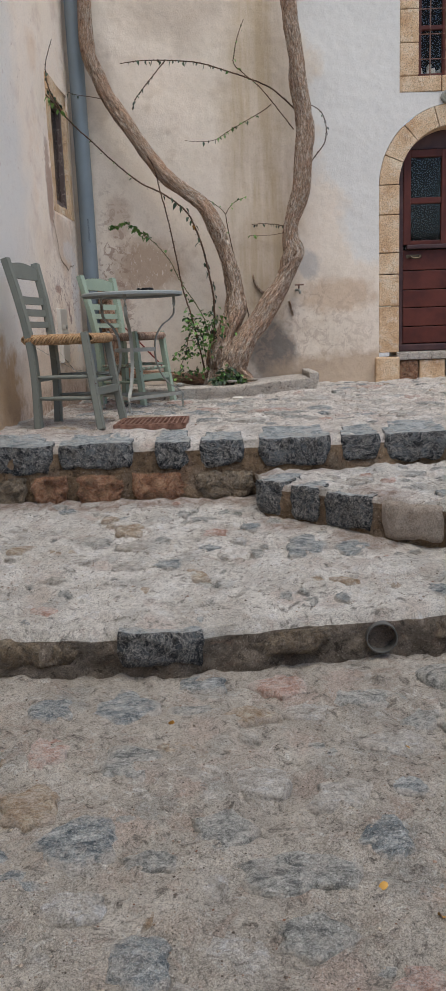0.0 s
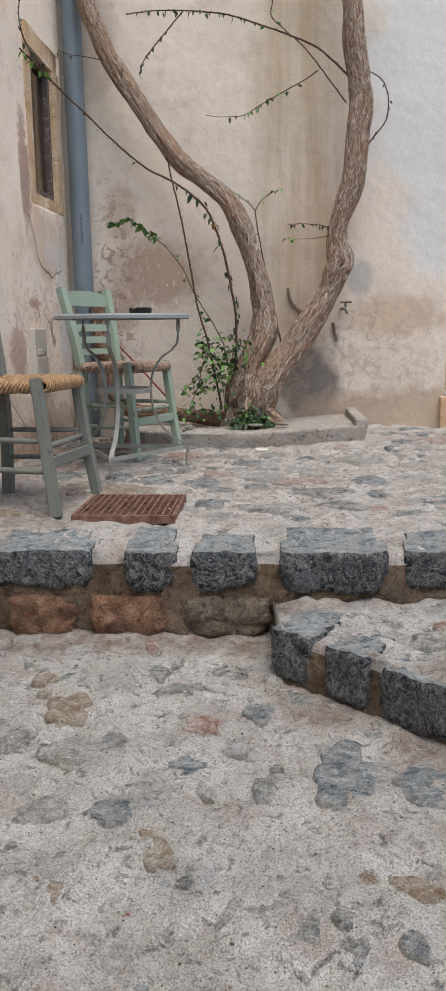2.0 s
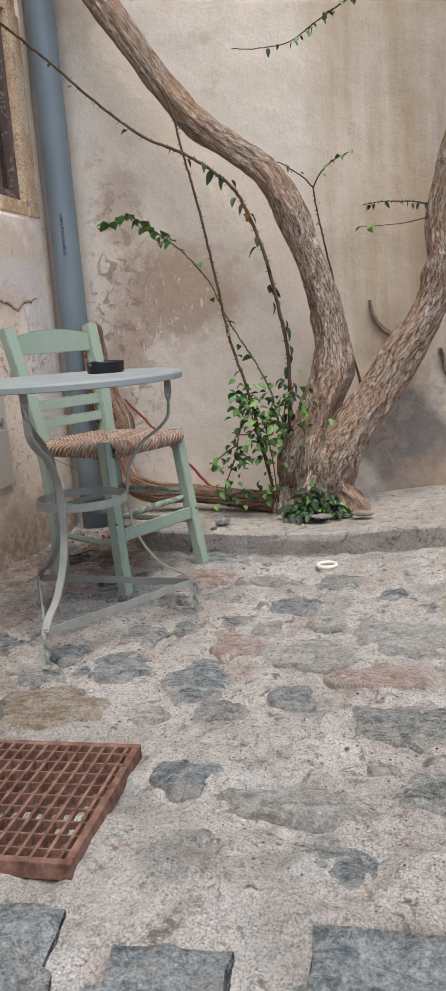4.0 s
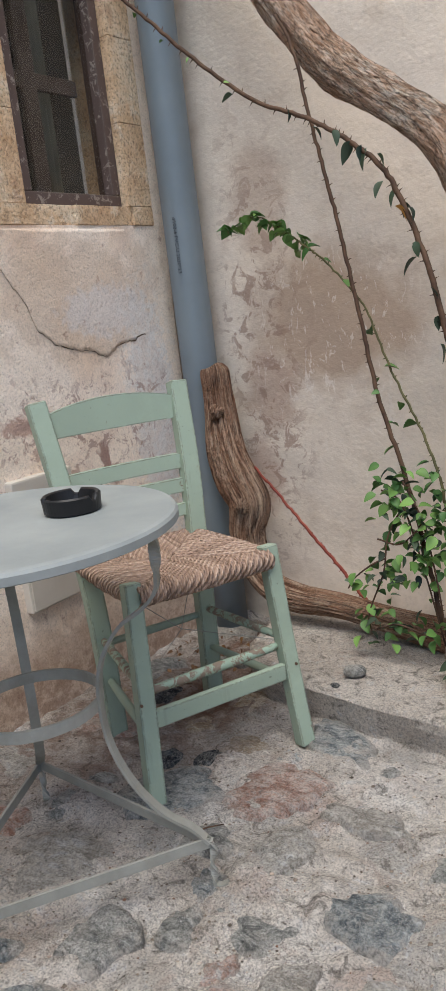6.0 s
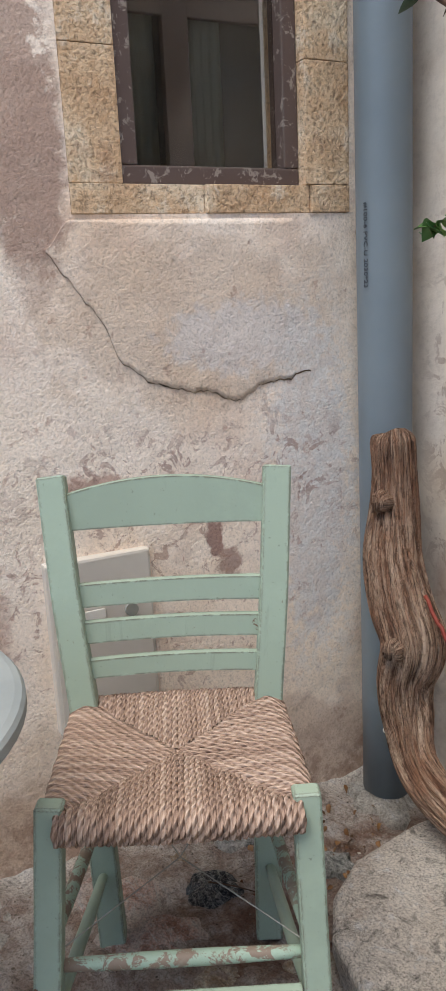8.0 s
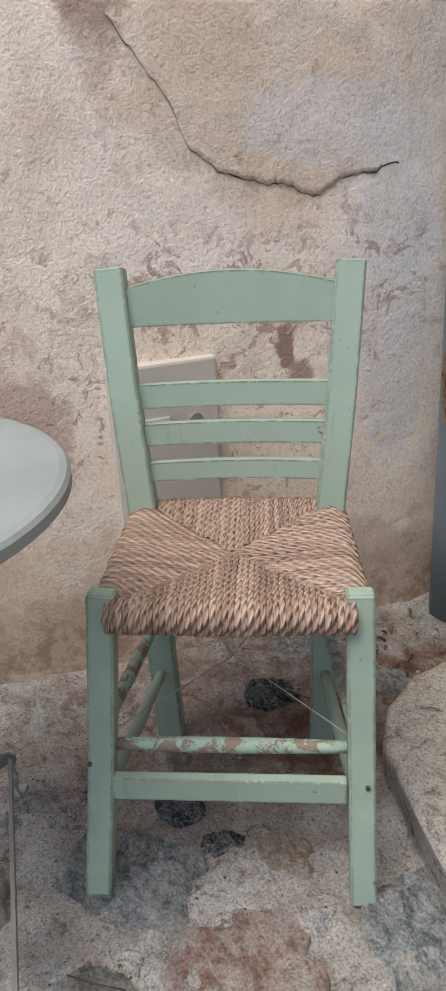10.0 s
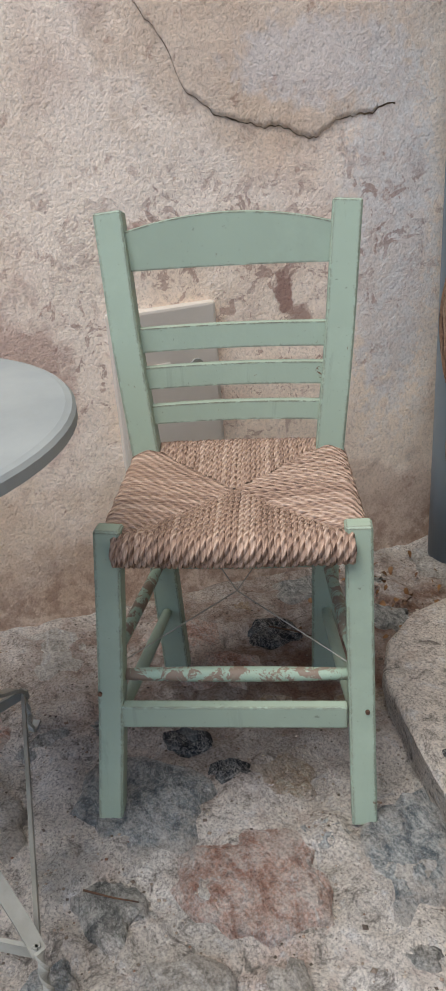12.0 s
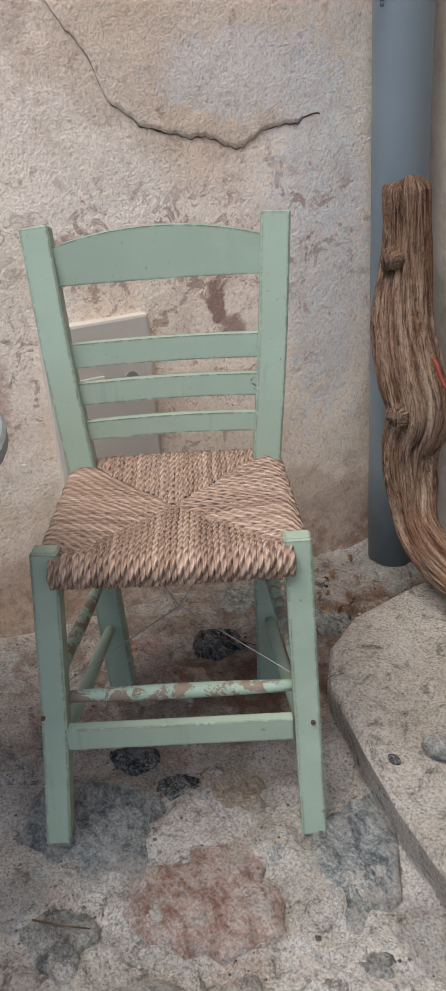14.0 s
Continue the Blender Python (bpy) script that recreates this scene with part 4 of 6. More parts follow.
# ---- drain pipe ----
def drain_pipe():
    e = thing("drain_pipe", "grey plastic rainwater pipe standing in the wall corner", "pipe")
    px, py, r = -1.033, 6.974, 0.057
    bm = bmesh.new()
    tube(bm, [(px - 0.01 * k / 5, py, 5.2 * k / 20 - 0.01 * (k == 0), r) for k in range(21)], 40)
    part("pipe_tube", bm, PVC, e, smooth=True)
    bm = bmesh.new()
    bmesh.ops.create_uvsphere(bm, u_segments=10, v_segments=6, radius=0.007)
    bmesh.ops.translate(bm, verts=bm.verts, vec=(-0.990, 6.936, 0.185))
    part("screw", bm, WHITE, e, "small pale screw head", smooth=True)
    cu = bpy.data.curves.new("print_text", "FONT")
    cu.body = "#100-6 PVC-U 2030*23"
    cu.size, cu.extrude = 0.017, 0.0004
    t = new("print_text", cu)
    t.parent = e
    d = Vector((0.0, -1.0, 0)).normalized()
    t.matrix_world = Matrix.Translation(Vector((px, py, 1.33)) + d * (r + 0.0008)) @ Matrix((( -0.0, d.y * -1, d.x, 0), (0, d.x, d.y, 0), (-1, 0, 0, 0), (0, 0, 0, 1))).to_3x3().to_4x4()
    t.data.materials.append(PRINT)
    tagged(t, "small dark lettering down the pipe")


drain_pipe()


# ---- chairs ----
def chair(name, label, paint, worn, rush, m):
    e = thing(name, label, "chair", "rush-seated chairs", m)

    def post(nm, pts, w, t, mat, lab=""):
        bm = bmesh.new()
        bar(bm, smooth_path(pts, 5), w, t, side=(1, 0, 0))
        bmesh.ops.bevel(bm, geom=[q for q in bm.edges if len(q.link_faces) == 2 and q.calc_face_angle(0) > 0.6], offset=0.003, segments=1, affect="EDGES")
        part(nm, bm, mat, e, lab)
    for s in (-1, 1):
        fx, tx = (-0.207, -0.166) if s < 0 else (0.197, 0.189)
        post("leg", [(fx, 0.0, 0.0), ((fx + tx) / 2, 0.035, 0.22), (tx, 0.072, 0.494)], 0.039, 0.036, paint)
        post("back_post", [(s * 0.145, 0.365, 0.0), (s * 0.150, 0.36, 0.25), (s * 0.158, 0.372, 0.45), (s * 0.178, 0.405, 0.66), (s * 0.195, 0.455, 0.875)], 0.048, 0.036, paint)

    def slat(z0, z1, arch=0.0):
        zc = (z0 + z1) / 2
        hw = 0.140 + (zc - 0.45) * 0.105
        yy = 0.372 + (zc - 0.45) * 0.19
        bm = bmesh.new()
        n = 14
        rows = []
        for i in range(n + 1):
            u = -1 + 2 * i / n
            yb = yy + 0.012 * (1 - u * u)
            zt = z1 - arch * u * u
            rows.append([bm.verts.new((u * hw, yb + dy + 0.1 * (z - zc), z)) for dy, z in ((-0.008, z0), (0.008, z0), (0.008, zt), (-0.008, zt))])
        for i in range(n):
            for j in range(4):
                bm.faces.new((rows[i][j], rows[i + 1][j], rows[i + 1][(j + 1) % 4], rows[i][(j + 1) % 4]))
        bm.faces.new(rows[0]); bm.faces.new(rows[-1][::-1])
        bmesh.ops.recalc_face_normals(bm, faces=bm.faces)
        part("back_slat", bm, paint, e)
    slat(0.782, 0.866, 0.024)
    slat(0.650, 0.690, 0.0)
    slat(0.588, 0.625, 0.0)
    slat(0.528, 0.560, 0.0)

    def rung(nm, a, b, r, mat=None, lab=""):
        bm = bmesh.new()
        A, B = Vector(a), Vector(b)
        tube(bm, [(*(A.lerp(B, t)), r * (0.75 + 0.25 * math.sin(math.pi * t))) for t in np.linspace(0, 1, 9)], 12)
        part(nm, bm, mat or paint, e, lab, smooth=True)
    rung("rung", (-0.182, 0.05, 0.247), (0.182, 0.05, 0.247), 0.012, worn, "paint-worn round rung")
    part("front_rail", box(-0.172, 0.172, 0.014, 0.032, 0.172, 0.212, 0.003), paint, e)
    for s in (-1, 1):
        rung("rung", (s * 0.186, 0.045, 0.27), (s * 0.150, 0.36, 0.27), 0.011, worn, "paint-worn round rung")
        rung("rung", (s * 0.190, 0.03, 0.16), (s * 0.148, 0.36, 0.16), 0.011)
    rung("rung", (-0.148, 0.362, 0.255), (0.148, 0.362, 0.255), 0.011)
    for s, z in ((-1, 0.235), (1, 0.205)):
        bm = bmesh.new()
        cx = s * 0.201
        tube(bm, [(cx, -0.004 + 0.16 * z, z, 0.0035), (cx, -0.022 + 0.16 * z, z, 0.0035)], 8)
        part("nail", bm, STEM, e, "small dark nail head")
    # woven rush seat, four fans of twisted strands meeting on the diagonals
    c = [Vector((-0.160, 0.055, 0.472)), Vector((0.183, 0.055, 0.472)), Vector((0.160, 0.395, 0.472)), Vector((-0.160, 0.395, 0.472))]
    mid = (c[0] + c[1] + c[2] + c[3]) / 4 - Vector((0, 0, 0.006))
    st = new("seat")
    st.parent = e
    bm = bmesh.new()
    rr = random.Random(5)
    for q in range(4):
        a, b = c[q], c[(q + 1) % 4]
        out = ((a + b) / 2 - mid).normalized()
        out.z = 0
        n = 40
        for k in range(n):
            t = (k + 0.5) / n
            edge = a.lerp(b, t)
            inner = a.lerp(mid, 2 * t) if t < 0.5 else b.lerp(mid, 2 - 2 * t)
            L = (edge - inner).length
            r = 0.0052
            z = rr.uniform(-0.0015, 0.0015)
            pts = [inner + Vector((0, 0, 0.004 + z)), edge.lerp(inner, 0.5) + Vector((0, 0, 0.010 + z)), edge + Vector((0, 0, 0.012)), edge + out * 0.020 + Vector((0, 0, 0.0)),
                   edge + out * 0.018 + Vector((0, 0, -0.018)), edge + out * 0.004 + Vector((0, 0, -0.028)), edge.lerp(inner, 0.7) + Vector((0, 0, -0.030))]
            sp = smooth_path([(*p, r) for p in pts], 4)
            tube(bm, sp, 7, bump=lambda i, an, p, kk=k: 1 + 0.20 * math.sin(2 * an + i * 1.1 + kk), cap=False)
    part("rush_weave", bm, rush, st, "twisted woven rush strands", smooth=True)
    bm = box(-0.15, 0.155, 0.075, 0.375, 0.449, 0.4715, 0.002)
    part("seat_core", bm, rush, st)
    for A, B, C in (((-0.15, 0.37, 0.44), (0.0, 0.20, 0.30), (0.185, 0.05, 0.26)), ((0.15, 0.37, 0.44), (0.0, 0.20, 0.30), (-0.185, 0.05, 0.26))):
        bm = bmesh.new()
        tube(bm, [(*A, 0.0010), (*B, 0.0010), (*C, 0.0010)], 6)
        part("wire", bm, METALP, e, "thin slack brace wire")
    return e


def chair_pose(x, y, a, z=0.0):
    return Matrix.Translation((x, y, z)) @ Matrix.Rotation(radians(a), 4, "Z")


CHAIR_CAT = chair("wooden_chair", "sage green wooden chair with brown rush seat beside the wall", SAGE, SAGE_WORN, RUSH_OLD, chair_pose(-0.500, 6.213, 65, 0.0))
CHAIR_GREY = chair("wooden_chair", "grey green wooden chair with golden rush seat beside the grate", GREYP, GREYP, RUSH_NEW, chair_pose(-0.640, 4.952, 81, -0.004))


# ---- table ----
def cafe_table(cx, cy, R, H, a0):
    e = thing("cafe_table", "round grey metal cafe table with curled legs beside the chair", "table", m=pose(cx, cy, 0))
    bm = bmesh.new()
    n = 64
    prof = [(0.0, H), (R - 0.012, H), (R - 0.004, H - 0.002), (R, H - 0.007), (R, H - 0.020), (R - 0.003, H - 0.022), (R - 0.006, H - 0.020), (R - 0.007, H - 0.006), (0.0, H - 0.006)]
    rings = [[bm.verts.new((r * math.cos(2 * math.pi * k / n), r * math.sin(2 * math.pi * k / n), z)) for k in range(n)] if r > 0 else [bm.verts.new((0, 0, z))] for r, z in prof]
    for p, q in zip(rings, rings[1:]):
        for k in range(n):
            a = (p[k % len(p)], p[(k + 1) % n % len(p)], q[(k + 1) % n % len(q)], q[k % len(q)])
            u = list(dict.fromkeys(a))
            if len(u) > 2:
                bm.faces.new(u)
    bmesh.ops.recalc_face_normals(bm, faces=bm.faces)
    part("tabletop", bm, TABTOP, e, smooth=False)
    angs = [radians(a0), radians(a0 + 120), radians(a0 - 117)]
    ends = []
    for a in angs:
        d = Vector((math.cos(a), math.sin(a), 0))
        s = Vector((-d.y, d.x, 0))
        prof = [(0.272, H - 0.008), (0.270, H - 0.06), (0.268, H - 0.105), (0.262, H - 0.135), (0.235, H - 0.165), (0.185, H - 0.20), (0.145, H - 0.26), (0.13, H - 0.33), (0.135, H - 0.42), (0.165, H - 0.50), (0.215, H - 0.565), (0.27, H - 0.60), (0.300, 0.095)]
        pts = [d * p[0] + Vector((0, 0, p[1])) for p in smooth_path(prof, 6)]
        bm = bmesh.new()
        bar(bm, pts, 0.020, 0.006, side=s, twist=lambda i: min(math.pi, max(0, (i - 1) * 0.32)))
        leg = part("leg", bm, METALP, e)
        foot = [(0.303, 0.10), (0.305, 0.075), (0.300, 0.05), (0.302, 0.025), (0.300, 0.008), (0.312, 0.003), (0.325, 0.010)]
        fp = [d * p[0] + Vector((0, 0, p[1])) for p in smooth_path(foot, 5)]
        bm = bmesh.new()
        bar(bm, fp, 0.014, 0.006, side=s, twist=lambda i: min(math.pi * 2, i * 0.35))
        part("foot", bm, METALP, e, "twisted hooked foot")
        ends.append(d * 0.30 + Vector((0, 0, 0.095)))
    for i in range(3):
        bm = bmesh.new()
        A, B = ends[i], ends[(i + 1) % 3]
        bar(bm, [A + (B - A) * t for t in np.linspace(0.0, 1, 8)], 0.020, 0.006, side=(0, 0, 1))
        part("stretcher", bm, METALP, e)
    bm = bmesh.new()
    zc = H - 0.345
    rg = []
    for k in range(40):
        t = 2 * math.pi * k / 40
        rg.append([bm.verts.new((r * math.cos(t), r * math.sin(t), z)) for r, z in ((0.128, zc - 0.011), (0.128, zc + 0.011), (0.122, zc + 0.011), (0.122, zc - 0.011))])
    for k in range(40):
        for j in range(4):
            bm.faces.new((rg[k][j], rg[(k + 1) % 40][j], rg[(k + 1) % 40][(j + 1) % 4], rg[k][(j + 1) % 4]))
    bmesh.ops.recalc_face_normals(bm, faces=bm.faces)
    part("brace_ring", bm, METALP, e)
    return e


TH = 0.725
cafe_table(-0.595, 5.755, 0.31, TH, 24)


def ashtray(x, y, z):
    e = thing("ashtray", "round black plastic ashtray on the cafe table", "ashtray", m=pose(x, y, z))
    bm = bmesh.new()
    n = 48
    prof = [(0.0, 0.0), (0.047, 0.0), (0.052, 0.003), (0.054, 0.030), (0.051, 0.033), (0.045, 0.031), (0.041, 0.010), (0.036, 0.006), (0.0, 0.006)]
    rings = []
    for i, (r, zz) in enumerate(prof):
        if r == 0:
            rings.append([bm.verts.new((0, 0, zz))])
            continue
        row = []
        for k in range(n):
            t = 2 * math.pi * k / n
            notch = 0.009 if (3 <= i <= 5 and k % 16 in (0, 1)) else 0.0
            row.append(bm.verts.new((r * math.cos(t), r * math.sin(t), zz - notch)))
        rings.append(row)
    for p, q in zip(rings, rings[1:]):
        for k in range(n):
            u = list(dict.fromkeys((p[k % len(p)], p[(k + 1) % n % len(p)], q[(k + 1) % n % len(q)], q[k % len(q)])))
            if len(u) > 2:
                bm.faces.new(u)
    bmesh.ops.recalc_face_normals(bm, faces=bm.faces)
    part("dish", bm, BLACK, e)


ashtray(-0.525, 5.86, TH)


# ---- planting bed slab, log, tree ----
BED = [(-0.80, 7.04), (-0.795, 6.86), (-0.765, 6.70), (-0.70, 6.60), (-0.62, 6.545), (-0.45, 6.51), (-0.315, 6.485), (0.0, 6.45), (0.3, 6.41), (0.60, 6.365), (0.64, 7.08)]


def bed_top(x, y):
    return 0.088 + 0.045 * sstep((x + 0.1) / 0.7) + 0.004 * nz(x, y, 2, 6)


def make_bed():
    e = thing("planting_ledge", "low worn concrete ledge along the wall under the vine trunk", "ledge")
    bm = bmesh.new()
    top = []
    P = [Vector((*p, 0)) for p in BED]
    dense = []
    for a, b in zip(P, P[1:] + P[:1]):
        n = max(2, int((b - a).length / 0.04))
        dense += [a.lerp(b, k / n) for k in range(n)]
    cen = Vector((-0.05, 6.8, 0))
    rows = []
    for t, dz, out in ((0, -0.15, 0.0), (0, -0.08, -0.008), (0, -0.03, 0.002), (0, -0.008, 0.004), (0, -0.001, -0.003), (0.03, 0.0, 0), (0.3, 0.0, 0), (0.6, 0, 0)):
        row = []
        for p in dense:
            q = p.lerp(cen, t)
            if t == 0:
                q = p + (p - cen).normalized() * (out + 0.006 * nz(p.x, p.y, dz * 9, 9))
            row.append(bm.verts.new((q.x, q.y, bed_top(q.x, q.y) + dz)))
        rows.append(row)
    n = len(dense)
    for p, q in zip(rows, rows[1:]):
        for k in range(n):
            bm.faces.new((p[k], p[(k + 1) % n], q[(k + 1) % n], q[k]))
    bm.faces.new(rows[-1])
    bmesh.ops.recalc_face_normals(bm, faces=bm.faces)
    part("slab", bm, CONCRETE, e, smooth=False)
    part("end_kerb", box(0.548, 0.612, 6.39, 7.07, 0.09, 0.172, 0.010), CONCRETE, e, "raised mortar lip closing the ledge")


make_bed()


def ridged(seed, amp=0.16, lobes=7, fine=0.06):
    def f(i, a, p):
        v = Vector((math.cos(a) * 1.1, math.sin(a) * 1.1, i * 0.035 + seed))
        w = Vector((math.cos(a + i * 0.01) * lobes * 0.45, math.sin(a + i * 0.01) * lobes * 0.45, i * 0.05 + seed * 3))
        x = Vector((math.cos(a) * lobes * 0.55, math.sin(a) * lobes * 0.55, i * 0.045 + seed * 5))
        return 1 + amp * noise.noise(v) + fine * 2.0 * noise.noise(w) + fine * (0.7 - 2.4 * abs(noise.noise(x))) + fine * noise.noise(w * 3.1)
    return f


def fused(seed, deep, top):
    """Stem made of grown-together strands: deep winding folds near the foot, shallow ones above."""
    rid = ridged(seed)

    def f(i, a, p):
        z = p[2]
        k = top + (deep - top) * (1 - sstep(z / 0.62))
        w = a + 2.2 * z + 0.5 * math.sin(z * 9 + seed)
        folds = abs(math.cos(1.5 * w + seed)) ** 0.7 - 0.65 + 0.55 * (abs(math.cos(2.5 * w - 6 * z)) ** 0.7 - 0.65)
        lump = noise.noise(Vector((math.cos(a) * 1.4, math.sin(a) * 1.4, z * 9 + seed)))
        flakes = abs(math.cos(4.5 * w + 2.0 * lump)) - 0.64
        return rid(i, a, p) + k * folds + 0.6 * k * lump + 0.07 * flakes
    return f


def tree():
    e = thing("vine_tree", "old gnarled vine trunk forking into two bare limbs", "tree", m=pose(-0.05, 6.82, 0.08))

    def limb(nm, pts, seed, seg=56, lab="", deep=0.34, top=0.10):
        bm = bmesh.new()
        sp = smooth_path([(x + 0.05, y - 6.82, z - 0.08, r * (1 - 0.14 * sstep((z - 0.75) / 0.4)) * (1 + 0.07 * math.sin(z * 17 + seed))) for x, y, z, r in pts], 16)
        tube(bm, sp, seg, bump=fused(seed, deep, top))
        part(nm, bm, BARK, e, lab, smooth=True)
    limb("trunk", [(-0.05, 6.83, 0.02, 0.160), (-0.055, 6.83, 0.08, 0.140), (-0.05, 6.83, 0.15, 0.118), (-0.03, 6.83, 0.22, 0.100), (-0.02, 6.84, 0.29, 0.075), (-0.01, 6.85, 0.34, 0.04)], 1, 88, deep=0.42)
    limb("limb", [(-0.09, 6.83, 0.10, 0.085), (-0.085, 6.83, 0.22, 0.082), (-0.065, 6.83, 0.34, 0.084), (-0.035, 6.84, 0.44, 0.070), (0.015, 6.85, 0.55, 0.072), (0.045, 6.86, 0.66, 0.082), (0.045, 6.86, 0.76, 0.064), (0.03, 6.86, 0.88, 0.058), (-0.005, 6.85, 1.0, 0.060), (-0.045, 6.84, 1.12, 0.062), (-0.09, 6.84, 1.25, 0.064),
                  (-0.17, 6.84, 1.38, 0.062), (-0.29, 6.84, 1.48, 0.058), (-0.42, 6.85, 1.59, 0.058), (-0.52, 6.86, 1.71, 0.058), (-0.63, 6.86, 1.86, 0.058), (-0.72, 6.87, 2.00, 0.056), (-0.82, 6.87, 2.15, 0.055), (-0.89, 6.87, 2.31, 0.055), (-0.94, 6.87, 2.46, 0.054), (-0.95, 6.87, 2.75, 0.054), (-0.92, 6.87, 3.1, 0.053)], 5)
    limb("limb", [(-0.02, 6.80, 0.06, 0.085), (0.0, 6.80, 0.18, 0.086), (0.045, 6.80, 0.30, 0.086), (0.12, 6.81, 0.42, 0.080), (0.21, 6.83, 0.54, 0.076), (0.30, 6.84, 0.68, 0.068), (0.37, 6.85, 0.77, 0.064), (0.43, 6.86, 0.88, 0.066), (0.47, 6.86, 0.99, 0.074), (0.488, 6.86, 1.04, 0.076), (0.47, 6.86, 1.13, 0.064), (0.475, 6.86, 1.24, 0.062),
                  (0.515, 6.86, 1.36, 0.064), (0.553, 6.86, 1.50, 0.072), (0.57, 6.86, 1.68, 0.074), (0.585, 6.87, 1.85, 0.073), (0.572, 6.87, 2.02, 0.070), (0.55, 6.87, 2.18, 0.066), (0.53, 6.87, 2.38, 0.062), (0.495, 6.87, 2.6, 0.060), (0.475, 6.87, 2.85, 0.06), (0.47, 6.87, 3.2, 0.058)], 9)
    limb("burl", [(-0.145, 6.80, 0.20, 0.020), (-0.140, 6.79, 0.25, 0.044), (-0.120, 6.785, 0.32, 0.056), (-0.095, 6.785, 0.39, 0.046), (-0.07, 6.80, 0.44, 0.022)], 13, 48, "folded swelling beside the fork")
    limb("burl", [(-0.04, 6.775, 0.20, 0.018), (-0.045, 6.765, 0.25, 0.034), (-0.035, 6.77, 0.31, 0.030), (-0.01, 6.785, 0.35, 0.014)], 17, 40, "folded swelling beside the fork")
    limb("root", [(0.03, 6.80, 0.20, 0.05), (0.085, 6.78, 0.14, 0.048), (0.125, 6.77, 0.08, 0.046), (0.15, 6.76, 0.03, 0.04)], 19, 40, "root flaring into the ledge")
    return e


TREE = tree()


def cracked(i, a, p):
    """Dead wood: long splits running with the grain, and a swelling round each knot."""
    w = a + 0.35 * math.sin(i * 0.05)
    v = Vector((math.cos(w) * 2.6, math.sin(w) * 2.6, i * 0.012))
    split = max(0.0, 1 - abs(noise.noise(v)) / 0.10)
    fine = max(0.0, 1 - abs(noise.noise(v * 2.3)) / 0.14)
    broad = noise.noise(Vector((math.cos(a), math.sin(a), i * 0.03 + 4)))
    return 1 + 0.22 * broad - 0.20 * split - 0.07 * fine


def log():
    e = thing("dead_branch", "weathered dead knotted branch rising beside the drain pipe", "branch")
    bm = bmesh.new()
    sp = smooth_path([(-0.957, 6.915, 0.882, 0.008), (-0.955, 6.915, 0.876, 0.028), (-0.955, 6.915, 0.860, 0.036), (-0.955, 6.915, 0.80, 0.037), (-0.95, 6.91, 0.72, 0.042), (-0.935, 6.90, 0.62, 0.050), (-0.905, 6.90, 0.52, 0.058), (-0.875, 6.90, 0.45, 0.056), (-0.885, 6.89, 0.36, 0.047),
                      (-0.865, 6.89, 0.27, 0.045), (-0.80, 6.88, 0.20, 0.044), (-0.70, 6.87, 0.17, 0.042), (-0.55, 6.86, 0.165, 0.038), (-0.38, 6.85, 0.145, 0.040), (-0.17, 6.84, 0.12, 0.05)], 14)
    sp = [(p[0] + 0.009 * sstep((p[2] - 0.2) / 0.1), p[1] + 0.010 * sstep((p[2] - 0.2) / 0.1), p[2], p[3] * (1 + 0.20 * sstep((p[2] - 0.2) / 0.1))) for p in sp]
    tube(bm, sp, 96, bump=cracked)
    part("wood", bm, DRIFT, e, smooth=True)
    for (x, y, z), r in (((-0.919, 6.862, 0.745), 0.015), ((-0.842, 6.832, 0.458), 0.016)):
        bm = bmesh.new()
        d = Vector((0.45, -0.88, 0.1)).normalized()
        c = Vector((x, y, z)) - d * 0.006
        tube(bm, [(*(c - d * 0.03), r * 1.7), (*(c - d * 0.004), r * 1.45), (*(c + d * 0.006), r * 1.1), (*(c + d * 0.007), r * 0.9), (*(c + d * 0.001), r * 0.62), (*(c - d * 0.016), r * 0.5)], 20, bump=lambda i, an, p: 1 + 0.10 * math.sin(3 * an + x * 50) + 0.07 * math.sin(5 * an))
        part("knot", bm, DRIFT, e, "raised hollow knot", smooth=True)
        # Disc coloured near-black for the shade of a deeper hollow.
        bm = bmesh.new()
        tube(bm, [(*(c - d * 0.010), r * 0.55), (*(c + d * 0.0035), r * 0.55)], 14, bump=lambda i, an, p: 1 + 0.2 * math.sin(2 * an + x * 30))
        part("knot_hole", bm, SHADE_BLACK, e, "near-black disc painted as the shade in the knot", smooth=False)


log()


# ---- twigs and leaves ----
def leaf_mesh(name, L, W, mat, curl=0.25):
    bm = bmesh.new()
    n = 6
    rows = []
    for i in range(n + 1):
        t = i / n
        w = W * (math.sin(math.pi * t ** 0.75) ** 0.8 if 0 < t < 1 else 0.03)
        z = -curl * L * t * t
        rows.append([bm.verts.new((L * t, -w / 2, z + w * 0.25)), bm.verts.new((L * t, 0, z)), bm.verts.new((L * t, w / 2, z + w * 0.25))])
    for i in range(n):
        for j in range(2):
            bm.faces.new((rows[i][j], rows[i + 1][j], rows[i + 1][j + 1], rows[i][j + 1]))
    me = bpy.data.meshes.new(name)
    bm.to_mesh(me)
    bm.free()
    for p in me.polygons:
        p.use_smooth = True
    me.materials.append(mat)
    return me


LM = {k: leaf_mesh("leaf", L, W, m, c) for k, (L, W, m, c) in {"green": (0.042, 0.030, LEAF, 0.25), "small": (0.024, 0.016, LEAF, 0.2), "dark": (0.046, 0.024, LEAFD, 0.35), "yellow": (0.036, 0.022, LEAFY, 0.5), "dry": (0.034, 0.020, DEAD, 0.5)}.items()}


